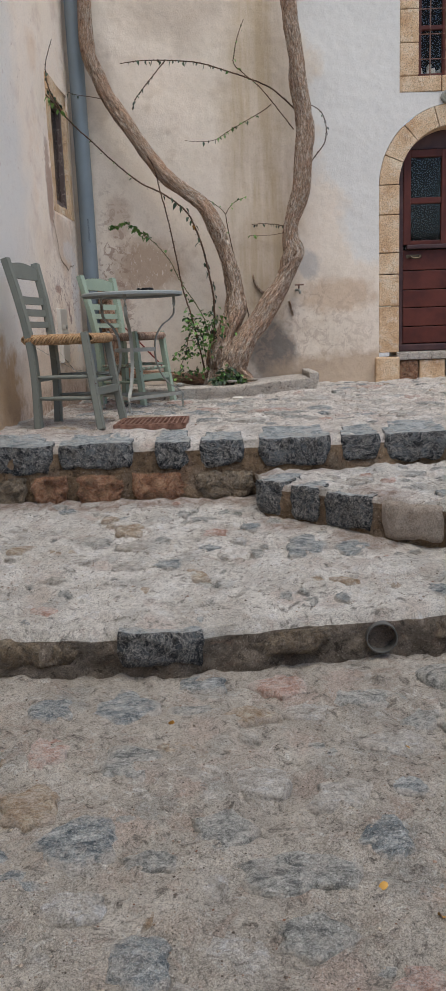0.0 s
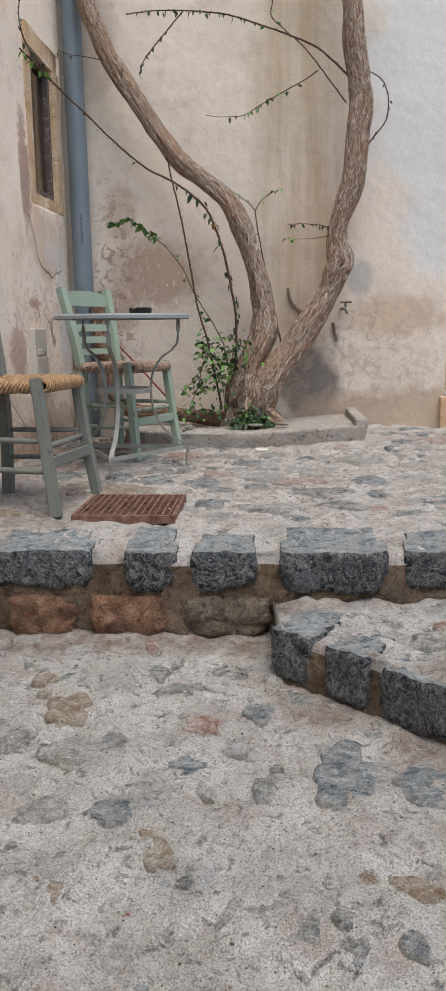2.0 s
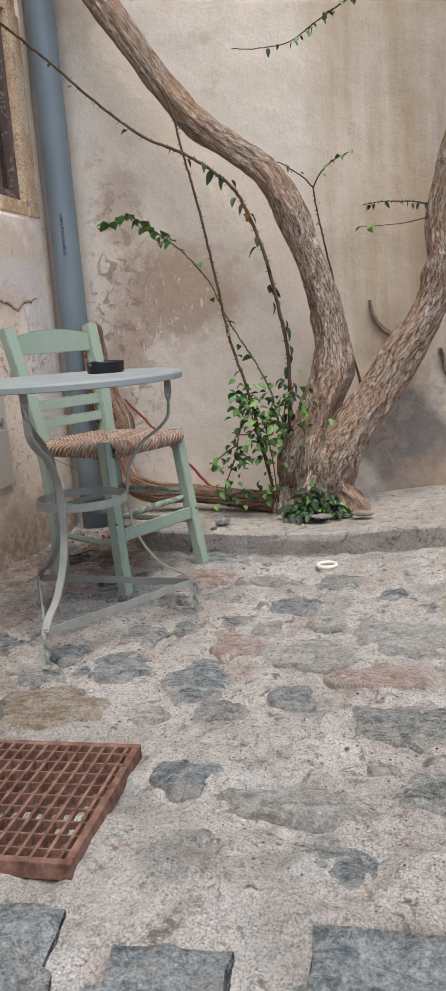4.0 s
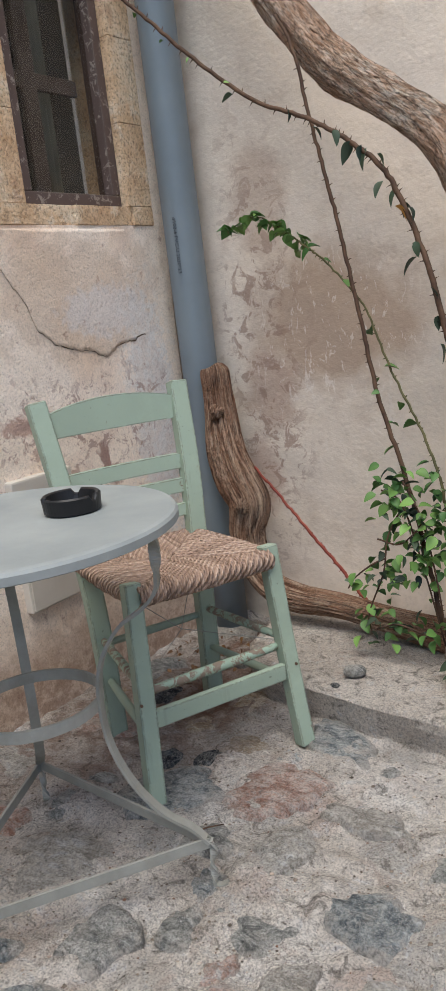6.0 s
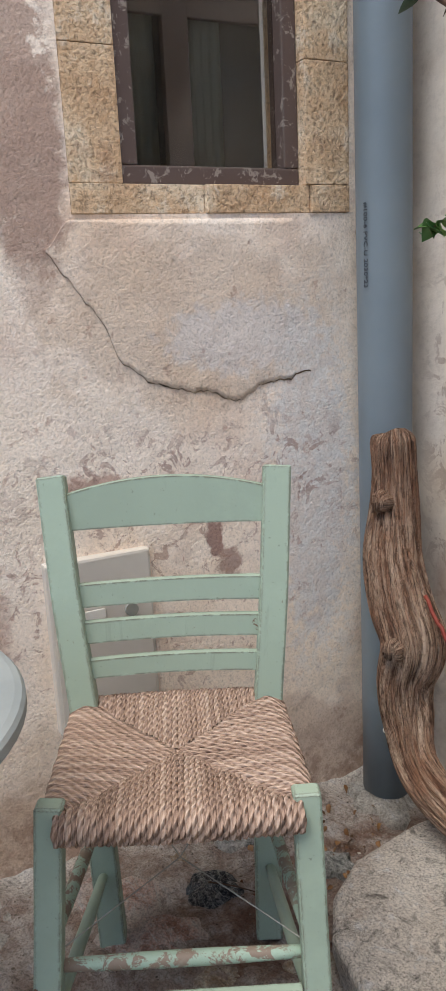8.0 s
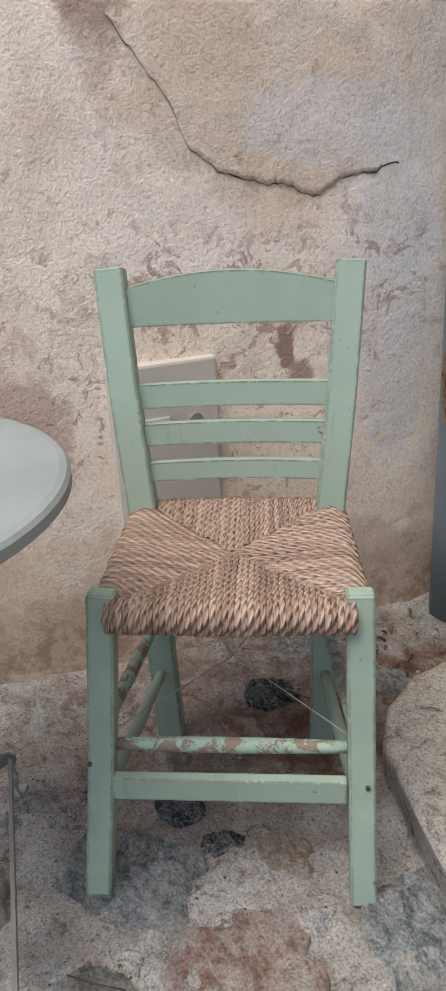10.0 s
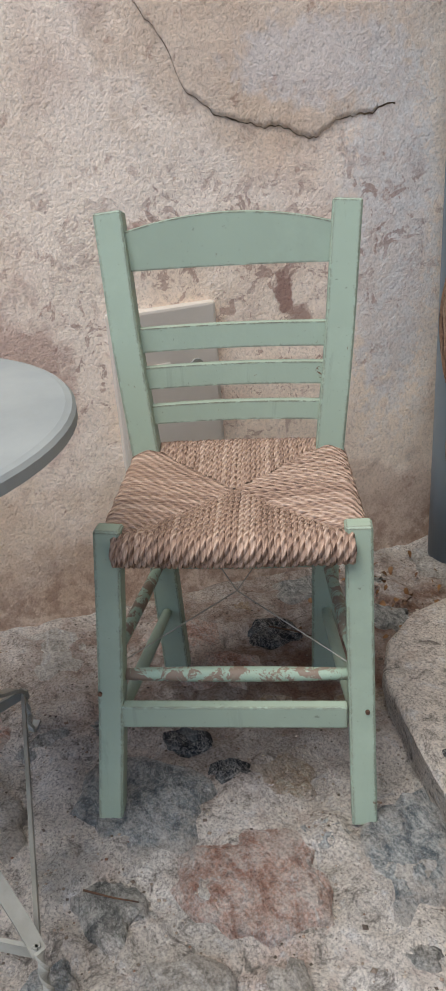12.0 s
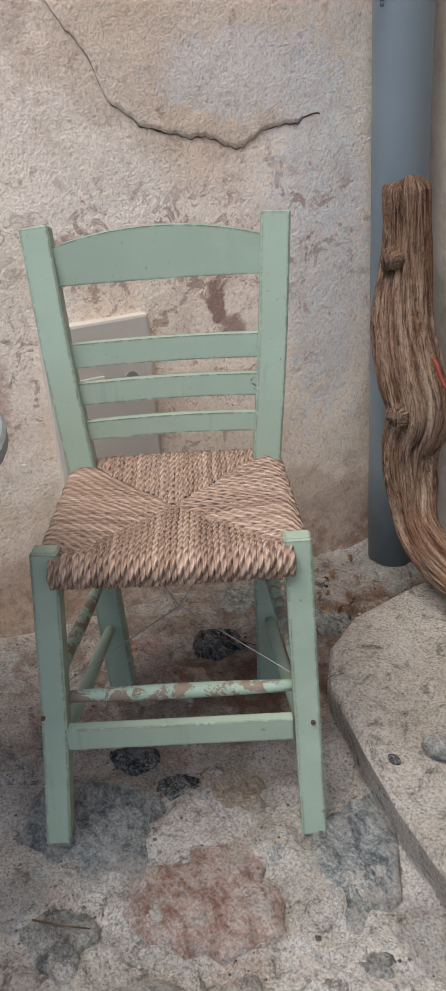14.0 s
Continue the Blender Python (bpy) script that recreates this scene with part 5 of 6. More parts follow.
def put_leaf(parent, kind, p, rr, s=1.0, down=False):
    ob = new("leaf", LM[kind])
    ob.parent = parent
    ob.matrix_local = Matrix.Translation(p) @ Euler((rr.uniform(-0.8, 0.8), rr.uniform(-0.2, 0.9) + (0.5 if down else 0), rr.uniform(0, 6.283))).to_matrix().to_4x4() @ Matrix.Scale(s * rr.uniform(0.7, 1.2), 4)
    return ob


def twig(label, pts, r0, r1, mat, leaves=(), thorn=0.0, seed=1):
    """A thin branch. leaves: (kind, from, to, how many, size)."""
    e = thing("twig", label, "twig", "twigs")
    rr = random.Random(seed)
    sp = smooth_path(pts, 10)
    n = len(sp)
    bm = bmesh.new()
    tube(bm, [(*(p[:3] + np.array([rr.uniform(-1, 1) * 0.0012] * 3)), r0 + (r1 - r0) * i / n) for i, p in enumerate(sp)], 8)
    st = part("stem", bm, mat, e, smooth=True)
    if thorn:
        bm = bmesh.new()
        i = 2.0
        while i < n - 2:
            p, q = Vector(sp[int(i)][:3]), Vector(sp[int(i) + 1][:3])
            d = (q - p).normalized()
            s = d.cross(Vector((0, 1, 0))).normalized() * rr.choice((-1, 1))
            s = (s + d * 0.3).normalized()
            r = r0 + (r1 - r0) * i / n
            tube(bm, [(*(p + s * r * 0.5), 0.0022), (*(p + s * (r + 0.004)), 0.0012), (*(p + s * (r + thorn) - Vector((0, 0, 0.002))), 0.0003)], 5)
            i += rr.uniform(1.0, 2.6)
        tagged(part("thorn", bm, mat, e), kind="stuff")
    for kind, a, b, k, s in leaves:
        for j in range(k):
            t = (a + (b - a) * (j + rr.random()) / k) * (n - 1)
            p = Vector(sp[min(n - 1, int(t))][:3]) + Vector((rr.uniform(-0.016, 0.016), rr.uniform(-0.014, 0.004), rr.uniform(-0.014, 0.010))) * s
            put_leaf(e, kind, p, rr, s, kind == "dark")
    return e


twig("long thorny rose cane arching from the ledge up beside the window", [(-0.125, 6.74, 0.20), (-0.125, 6.76, 0.40), (-0.114, 6.76, 0.557), (-0.115, 6.76, 0.729), (-0.142, 6.76, 0.902), (-0.179, 6.76, 1.072), (-0.227, 6.76, 1.216), (-0.28, 6.76, 1.324), (-0.367, 6.76, 1.404), (-0.467, 6.76, 1.473), (-0.612, 6.76, 1.545), (-0.781, 6.76, 1.683), (-0.932, 6.76, 1.828), (-1.05, 6.72, 1.935), (-1.11, 6.45, 1.99), (-1.12, 6.15, 1.99)],
     0.0085, 0.004, STEM, [("dark", 0.05, 0.55, 26, 1.05), ("dark", 0.55, 0.7, 4, 0.8), ("yellow", 0.41, 0.43, 1, 1), ("small", 0.66, 0.97, 7, 0.8), ("green", 0.9, 1.0, 9, 0.9)], 0.011, 3)
twig("thorny cane leading up from the arching cane beside the window", [(-1.10, 6.45, 1.985), (-1.11, 6.2, 2.05), (-1.10, 6.1, 2.15), (-1.05, 6.1, 2.3)], 0.004, 0.002, STEM, [("dark", 0.0, 0.6, 6, 0.7)], 0.008, 23)
twig("straight thorny brown cane rising from the leafy clump", [(-0.20, 6.76, 0.20), (-0.229, 6.77, 0.345), (-0.276, 6.77, 0.571), (-0.338, 6.77, 0.794), (-0.371, 6.77, 0.991), (-0.404, 6.77, 1.184), (-0.439, 6.77, 1.356), (-0.469, 6.78, 1.475), (-0.506, 6.79, 1.64), (-0.55, 6.80, 1.73)], 0.0065, 0.004, STEM, [("green", 0.05, 0.4, 9, 0.7)], 0.009, 4)
twig("slender green shoot with bright leaves at its tip", [(-0.16, 6.74, 0.45), (-0.191, 6.778, 0.576), (-0.253, 6.829, 0.691), (-0.36, 6.896, 0.855), (-0.438, 6.931, 1.016), (-0.532, 6.931, 1.133), (-0.591, 6.931, 1.183), (-0.673, 6.931, 1.248), (-0.756, 6.931, 1.289), (-0.87, 6.931, 1.256)], 0.004, 0.002, STEMG, [("green", 0.66, 1.0, 44, 1.0), ("green", 0.2, 0.6, 6, 0.9)], 0.006, 5)
twig("thin brown cane climbing beside the forked limb", [(0.15, 6.95, 0.55), (0.141, 6.95, 0.602), (0.114, 6.95, 0.723), (0.061, 6.95, 0.963), (0.01, 6.95, 1.215), (-0.005, 6.94, 1.33)], 0.005, 0.003, STEM, [("small", 0.3, 1, 4, 0.8), ("dark", 0.0, 0.1, 3, 0.5)], 0.007, 6)
twig("thin side shoot with few small leaves", [(-0.005, 6.94, 1.33), (0.02, 6.93, 1.37), (0.053, 6.93, 1.404), (0.10, 6.93, 1.43), (0.149, 6.92, 1.444)], 0.003, 0.0015, STEM, [("green", 0.3, 1, 10, 0.6)], 0.0, 7)
twig("thin side shoot with small dry leaves", [(-0.005, 6.94, 1.33), (-0.04, 6.93, 1.37), (-0.081, 6.92, 1.40), (-0.12, 6.91, 1.425), (-0.155, 6.9, 1.434)], 0.003, 0.0015, STEM, [("green", 0.1, 1, 6, 0.55)], 0.0, 8)
twig("high bare cane arching across the wall to the trunk", [(0.53, 6.91, 2.02), (0.487, 6.89, 2.057), (0.354, 6.88, 2.168), (0.20, 6.88, 2.24), (0.03, 6.88, 2.30), (-0.136, 6.88, 2.354), (-0.27, 6.88, 2.375), (-0.405, 6.88, 2.386), (-0.56, 6.88, 2.39), (-0.72, 6.88, 2.377)],
     0.006, 0.003, STEM, [("small", 0.1, 0.45, 6, 1), ("dark", 0.45, 0.97, 22, 0.7)], 0.006, 9)
twig("thin leafy shoot hanging from the high cane", [(-0.40, 6.88, 2.385), (-0.469, 6.87, 2.307), (-0.555, 6.86, 2.211), (-0.625, 6.86, 2.128), (-0.653, 6.86, 2.055)], 0.004, 0.002, STEM, [("dark", 0.3, 1.0, 16, 0.55)], 0.004, 24)
twig("short bare cane crossing to the trunk", [(0.51, 6.93, 1.90), (0.398, 6.92, 2.039), (0.273, 6.92, 2.19), (0.16, 6.9, 2.28), (0.09, 6.89, 2.345), (0.095, 6.88, 2.42), (0.116, 6.88, 2.51), (0.165, 6.88, 2.63)], 0.004, 0.0025, STEM, [("small", 0.5, 1, 8, 1)], 0.005, 10)
twig("slender shoot with small green leaves on the wall", [(0.35, 6.95, 2.08), (0.287, 6.93, 2.033), (0.158, 6.93, 1.968), (0.028, 6.93, 1.902), (-0.071, 6.93, 1.849), (-0.203, 6.93, 1.843), (-0.285, 6.93, 1.855)], 0.0035, 0.0015, STEM, [("green", 0.25, 0.65, 20, 0.6), ("dark", 0.3, 0.8, 9, 0.6)], 0.0, 11)
twig("loop of thin cane behind the tall limb", [(0.60, 6.95, 1.62), (0.659, 6.93, 1.706), (0.728, 6.93, 1.791), (0.745, 6.93, 1.86), (0.742, 6.93, 1.938), (0.71, 6.93, 2.01), (0.664, 6.93, 2.047), (0.58, 6.93, 2.08)], 0.004, 0.0025, STEM, [("dark", 0.1, 0.8, 9, 0.5)], 0.006, 12)
twig("thin brown shoot with tiny leaves from the tall limb", [(0.436, 6.85, 1.215), (0.37, 6.85, 1.232), (0.308, 6.85, 1.238), (0.24, 6.85, 1.243), (0.178, 6.85, 1.236)], 0.003, 0.0012, STEM, [("dark", 0.1, 1, 10, 0.55)], 0.004, 13)
twig("thin shoot ending in a small green leaf", [(0.436, 6.85, 1.177), (0.37, 6.85, 1.165), (0.307, 6.85, 1.159), (0.161, 6.85, 1.161)], 0.0025, 0.0012, STEM, [("green", 0.9, 1, 4, 0.7)], 0.0, 14)
twig("thin reddish cane leaning on the wall above the ledge", [(-0.44, 6.88, 0.15), (-0.49, 6.89, 0.195), (-0.58, 6.90, 0.295), (-0.67, 6.90, 0.395), (-0.75, 6.91, 0.48), (-0.829, 6.91, 0.566)], 0.006, 0.004, STEMR, [], 0.006, 15)
twig("pale broken branch stub leaning on the wall", [(0.345, 7.075, 0.75), (0.30, 7.075, 0.752), (0.257, 7.075, 0.764), (0.215, 7.08, 0.81), (0.195, 7.08, 0.86), (0.19, 7.08, 0.90)], 0.014, 0.006, BARK, [], 0.0, 17)
twig("pale broken twig below the limb", [(0.49, 7.085, 0.58), (0.475, 7.085, 0.64), (0.463, 7.085, 0.69)], 0.011, 0.007, BARK, [], 0.0, 18)
twig("thin high cane crossing to the corner above the window", [(-0.85, 6.87, 2.14), (-0.95, 6.86, 2.16), (-1.04, 6.85, 2.172), (-1.10, 6.84, 2.19)], 0.003, 0.0015, STEM, [("dark", 0.6, 1, 4, 0.6)], 0.0, 19)


def clump():
    e = thing("rose_bush", "leafy green rose shoots growing by the trunk foot", "bush", m=pose(-0.22, 6.74, 0.12))
    rr = random.Random(12)
    shoots = [[(0.04, 0, 0.02), (0.03, -0.02, 0.20), (0.00, -0.02, 0.36), (-0.05, -0.01, 0.46)], [(0.04, 0, 0.02), (0.07, -0.02, 0.24), (0.09, -0.02, 0.40), (0.13, -0.02, 0.48)],
              [(0.03, 0.01, 0.02), (-0.01, 0.0, 0.22), (-0.05, -0.02, 0.40), (-0.10, -0.03, 0.44)], [(-0.05, -0.01, 0.40), (-0.09, -0.03, 0.32), (-0.11, -0.03, 0.22), (-0.16, -0.03, 0.10), (-0.16, -0.02, 0.04)],
              [(-0.10, -0.03, 0.26), (-0.14, -0.04, 0.24), (-0.19, -0.04, 0.20), (-0.21, -0.04, 0.17)], [(-0.02, -0.02, 0.06), (-0.08, -0.03, 0.08), (-0.14, -0.03, 0.06)], [(-0.01, -0.02, 0.34), (-0.06, -0.03, 0.30), (-0.12, -0.03, 0.31)]]
    for pts in shoots:
        sp = smooth_path(pts, 6)
        bm = bmesh.new()
        tube(bm, [(*p[:3], 0.0024) for p in sp], 6)
        part("stem", bm, STEM, e, smooth=True)
    for (cx, cz), (sx, sz), n in (((0.02, 0.36), (0.065, 0.060), 110), ((-0.06, 0.42), (0.04, 0.03), 36), ((0.10, 0.44), (0.035, 0.04), 30), ((-0.02, 0.27), (0.055, 0.05), 50), ((-0.11, 0.22), (0.025, 0.05), 22), ((-0.19, 0.19), (0.03, 0.02), 9), ((-0.16, 0.07), (0.03, 0.03), 16), ((-0.05, 0.07), (0.05, 0.022), 26)):
        for k in range(n):
            put_leaf(e, rr.choice(("green", "green", "green", "dark")), Vector((rr.gauss(cx, sx), rr.gauss(-0.02, 0.022), rr.gauss(cz, sz))), rr, 0.8)
    e2 = thing("ground_plant", "small dense green plant at the trunk foot", "plant", m=pose(-0.02, 6.66, 0.10))
    for k in range(330):
        a, r = rr.uniform(0, 6.28), rr.random() ** 0.6
        p = Vector((0.13 * r * math.cos(a), 0.055 * r * math.sin(a), 0.01 + rr.uniform(0.0, 0.12) * (1.15 - r)))
        put_leaf(e2, "dark" if rr.random() < 0.35 else "small", p, rr, 0.75 if rr.random() < 0.3 else 1.0)


clump()



# known stones: x, y, length, width, turn, kind
LOW_KNOWN = [(-0.374, 2.219, 0.21, 0.18, -8, 0), (-0.203, 2.139, 0.13, 0.09, 0, 1), (0.122, 2.098, 0.27, 0.15, -2, 1), (0.327, 2.208, 0.13, 0.15, -2, 0), (0.247, 2.359, 0.19, 0.13, 8, 4), (0.057, 2.427, 0.15, 0.15, 0, 4), (-0.105, 2.483, 0.12, 0.11, 0, 4),
             (-0.535, 2.585, 0.12, 0.15, 0, 2), (-0.107, 2.968, 0.20, 0.11, -3, 0), (0.127, 2.93, 0.16, 0.15, 5, 2), (-0.557, 2.816, 0.18, 0.14, 5, 0), (-0.134, 2.792, 0.17, 0.08, 0, 1), (-0.041, 2.245, 0.15, 0.15, 0, 1), (-0.516, 2.361, 0.18, 0.18, 10, 3), (-0.50, 2.071, 0.12, 0.14, 0, 0),
             (-0.192, 1.864, 0.16, 0.14, 0, 0), (-0.295, 2.528, 0.19, 0.17, 0, 1), (0.037, 2.755, 0.19, 0.10, 0, 3), (0.353, 2.84, 0.22, 0.12, -5, 1), (0.427, 2.591, 0.18, 0.13, 0, 4), (-0.35, 2.012, 0.15, 0.11, 0, 4), (0.138, 1.922, 0.16, 0.12, 0, 1)]
MID_KNOWN = [(-0.234, 4.159, 0.075, 0.085, 0, 1), (0.272, 3.702, 0.17, 0.31, -8, 0), (0.088, 3.625, 0.06, 0.14, 5, 1), (-0.245, 3.536, 0.14, 0.09, 12, 0), (-0.389, 3.76, 0.15, 0.15, 0, 4), (0.067, 3.951, 0.10, 0.09, 0, 0), (-0.084, 3.888, 0.12, 0.10, 0, 2), (-0.561, 4.111, 0.09, 0.07, 20, 3), (-0.273, 4.316, 0.04, 0.08, 0, 2),
             (-0.137, 4.068, 0.13, 0.08, 0, 1), (-0.446, 3.962, 0.16, 0.18, 0, 3), (-0.306, 3.791, 0.10, 0.12, 0, 1), (0.012, 3.775, 0.08, 0.07, 0, 4), (0.46, 3.66, 0.14, 0.17, -10, 0)]
TOP_KNOWN = [(-0.588, 6.087, 0.30, 0.19, 52, 0), (-0.375, 6.192, 0.26, 0.22, 60, 2), (-0.347, 6.422, 0.25, 0.13, -38, 0), (-0.595, 6.235, 0.075, 0.055, 60, 5), (-0.543, 6.316, 0.12, 0.10, 20, 3), (-0.411, 6.318, 0.08, 0.06, 60, 0), (-0.701, 6.186, 0.09, 0.06, 60, 5),
             (-1.007, 6.265, 0.20, 0.14, 60, 2), (-0.934, 6.457, 0.13, 0.085, 60, 5), (-1.04, 6.60, 0.16, 0.12, 60, 1), (-0.88, 6.70, 0.14, 0.10, 40, 1), (-0.86, 6.30, 0.20, 0.13, 60, 2), (-0.415, 5.977, 0.12, 0.11, 60, 1),
             (-0.021, 5.92, 0.18, 0.14, 0, 0), (0.091, 6.115, 0.18, 0.15, 0, 1), (-0.31, 6.401, 0.10, 0.10, 0, 4), (-0.153, 6.173, 0.20, 0.09, 0, 4), (-0.432, 5.459, 0.21, 0.17, 15, 0), (-0.195, 5.383, 0.18, 0.25, 5, 0), (-0.12, 5.231, 0.13, 0.10, 10, 1), (-0.594, 5.548, 0.14, 0.11, 8, 0),
             (-0.52, 5.225, 0.30, 0.24, 10, 3), (0.037, 5.553, 0.26, 0.19, 8, 4), (-0.149, 5.60, 0.16, 0.17, 8, 2), (0.037, 5.309, 0.14, 0.11, 10, 0), (0.24, 5.416, 0.22, 0.17, 9, 2), (0.079, 5.771, 0.12, 0.11, 6, 4), (-0.427, 5.676, 0.15, 0.15, 6, 1), (-0.60, 5.38, 0.13, 0.13, 8, 1),
             (0.294, 5.203, 0.27, 0.20, -3, 1), (0.075, 4.886, 0.26, 0.12, -2, 4), (-0.129, 4.962, 0.15, 0.12, -2, 0), (0.346, 4.936, 0.19, 0.14, -2, 1), (0.518, 5.451, 0.17, 0.20, -4, 0), (0.517, 5.865, 0.24, 0.18, -5, 4)]


# ---- small fixed and loose things ----
def wall_box():
    e = thing("meter_box", "cream plastic meter box with latch set in the plaster wall", "utility box")
    f = left_x(6.34)
    part("door_panel", box(f - 0.05, f + 0.022, 6.235, 6.455, 0.30, 0.668, 0.006), CREAM, e)
    part("lower_panel", box(f + 0.0222, f + 0.0262, 6.242, 6.448, 0.306, 0.515, 0.002), CREAM, e)
    part("name_plate", box(f + 0.0225, f + 0.0255, 6.27, 6.35, 0.53, 0.56, 0.002), WHITE, e, "small embossed plate")
    bm = bmesh.new()
    tube(bm, [(f + 0.022, 6.405, 0.545, 0.014), (f + 0.028, 6.405, 0.545, 0.014)], 20)
    part("latch", bm, METALP, e, "round slotted latch", smooth=False)


wall_box()


def grate():
    e = thing("drain_grate", "rusty iron drain grate let into the terrace paving", "grate")
    x0, x1, y0, y1 = -0.60, -0.235, 4.66, 5.04
    zg = 0.024
    for q in ((x0, x1, y0, y0 + 0.014), (x0, x1, y1 - 0.014, y1), (x0, x0 + 0.014, y0 + 0.014, y1 - 0.014), (x1 - 0.014, x1, y0 + 0.014, y1 - 0.014)):
        part("frame", box(q[0], q[1], q[2], q[3], zg - 0.03, zg, 0.002), RUST, e)
    for k in range(1, 15):
        x = x0 + (x1 - x0) * k / 15
        part("grate_bar", box(x - 0.003, x + 0.003, y0 + 0.014, y1 - 0.014, zg - 0.02, zg - 0.001, 0), RUST, e)
    for k in range(1, 10):
        y = y0 + (y1 - y0) * k / 10
        part("grate_bar", box(x0 + 0.014, x1 - 0.014, y - 0.002, y + 0.002, zg - 0.018, zg - 0.002, 0), RUST, e)
    part("pit", box(x0 + 0.01, x1 - 0.01, y0 + 0.01, y1 - 0.01, zg - 0.030, zg - 0.0185, 0), MORTAR_RISER, e, "dusty pit floor")


grate()


def lamp():
    e = thing("bulkhead_lamp", "oval caged glass bulkhead wall lamp over the door arch, unlit", "wall lamp")
    x, z = 1.715, 2.125
    y = back_y(x)
    bm = bmesh.new()
    bmesh.ops.create_uvsphere(bm, u_segments=28, v_segments=14, radius=1)
    bmesh.ops.scale(bm, vec=(0.085, 0.05, 0.045), verts=bm.verts)
    bmesh.ops.translate(bm, vec=(x, y - 0.03, z), verts=bm.verts)
    part("glass", bm, LAMPGLASS, e, "frosted glass", smooth=True)
    bm = bmesh.new()
    tube(bm, [(x, y + 0.01, z, 0.06), (x, y - 0.022, z, 0.062), (x, y - 0.03, z, 0.055)], 28)
    for v in bm.verts:
        v.co.x = x + (v.co.x - x) * 1.65
        v.co.z = z + (v.co.z - z) * 0.95
    part("base_ring", bm, METALP, e)
    for dx in (-0.04, 0.0, 0.04):
        bm = bmesh.new()
        tube(bm, [(x + dx, y - 0.032 - 0.055 * math.cos(t), z + 0.05 * math.sin(t), 0.0028) for t in np.linspace(-1.5, 1.5, 13)], 6)
        part("cage_wire", bm, METALP, e)
    bm = bmesh.new()
    tube(bm, [(x + 0.09 * math.sin(t), y - 0.032 - 0.055 * math.cos(t), z, 0.0028) for t in np.linspace(-1.5, 1.5, 17)], 6)
    part("cage_wire", bm, METALP, e)


lamp()


def tap():
    e = thing("wall_tap", "small dark metal garden tap on the wall beside the trunk", "tap")
    x, z = 0.535, 0.79
    y = back_y(x)
    bm = bmesh.new()
    tube(bm, [(x - 0.02, y + 0.01, z - 0.02, 0.010), (x - 0.02, y - 0.05, z - 0.02, 0.010), (x, y - 0.07, z - 0.02, 0.010), (x + 0.01, y - 0.075, z - 0.05, 0.009)], 12)
    part("spout", bm, METALP, e, smooth=True)
    part("handle", box(x - 0.03, x + 0.04, y - 0.062, y - 0.048, z + 0.012, z + 0.022, 0.003), RUST, e)
    bm = bmesh.new()
    tube(bm, [(x + 0.0, y - 0.055, z - 0.02, 0.006), (x + 0.0, y - 0.055, z + 0.014, 0.006)], 8)
    part("valve_stem", bm, RUST, e)


tap()


def outlet():
    e = thing("drain_outlet", "grey plastic drain pipe end sticking out of the lower step", "pipe")
    bm = bmesh.new()
    cx, cz, y0 = 0.470, -0.538, lip_low(0.47) - 0.030
    n = 32
    prof = [(0.051, y0 + 0.3), (0.051, y0), (0.047, y0), (0.047, y0 + 0.3)]
    rings = [[bm.verts.new((cx + r * math.cos(2 * math.pi * k / n), yy, cz + r * math.sin(2 * math.pi * k / n))) for k in range(n)] for r, yy in prof]
    for p, q in zip(rings, rings[1:]):
        for k in range(n):
            bm.faces.new((p[k], p[(k + 1) % n], q[(k + 1) % n], q[k]))
    bmesh.ops.recalc_face_normals(bm, faces=bm.faces)
    part("pipe_end", bm, DULL, e, smooth=False)
    # Plug coloured near-black to stand for the shade inside the pipe.
    bm = bmesh.new()
    tube(bm, [(cx, y0 + 0.08, cz, 0.0455), (cx, y0 + 0.12, cz, 0.0455)], 24)
    part("dark_core", bm, SHADE_BLACK, e, "near-black plug painted as the shade inside the pipe")


outlet()


def pebble(label, x, y, z, a, b, c, mat, rz=0, name="pebble"):
    bm = bmesh.new()
    bmesh.ops.create_icosphere(bm, subdivisions=3, radius=1)
    for v in bm.verts:
        v.co *= 1 + 0.12 * noise.noise(v.co * 1.3 + Vector((x * 9, y * 9, 0)))
        v.co = Vector((v.co.x * a, v.co.y * b, v.co.z * c))
    ob = link_bm(name, bm, mat)
    ob.matrix_world = pose(x, y, z, 0, 0, rz)
    return tagged(ob, label, "stone")


pebble("smooth grey pebble lying on the concrete ledge", -0.379, 6.60, 0.105, 0.030, 0.021, 0.016, ST[1], 25)
pebble("small dark scrap of stone on the ledge", -0.40, 6.53, 0.094, 0.012, 0.008, 0.006, ST_DARK, 10)
pebble("flat pale stone at the trunk foot", 0.0, 6.59, 0.118, 0.040, 0.022, 0.010, ST[4], 5)
pebble("flat tan stone at the trunk foot", 0.15, 6.60, 0.124, 0.042, 0.024, 0.011, ST[3], -15)

pebble("dark blue grey boulder bulging from the lane paving", 0.66, 2.93, low_z(0.66, 2.93) + 0.0, 0.12, 0.07, 0.055, ST[1], -20)

e = thing("ceramic_ring", "small white ceramic ring lying on the paving", "ring")
bm = bmesh.new()
zc = top_z(0.04, 6.29) + 0.014
tube(bm, [(0.04 + 0.031 * math.cos(t), 6.29 + 0.031 * math.sin(t), zc, 0.0068) for t in np.linspace(0, 2 * math.pi, 33)], 10, cap=False)
part("ring_body", bm, WHITE, e, smooth=True)


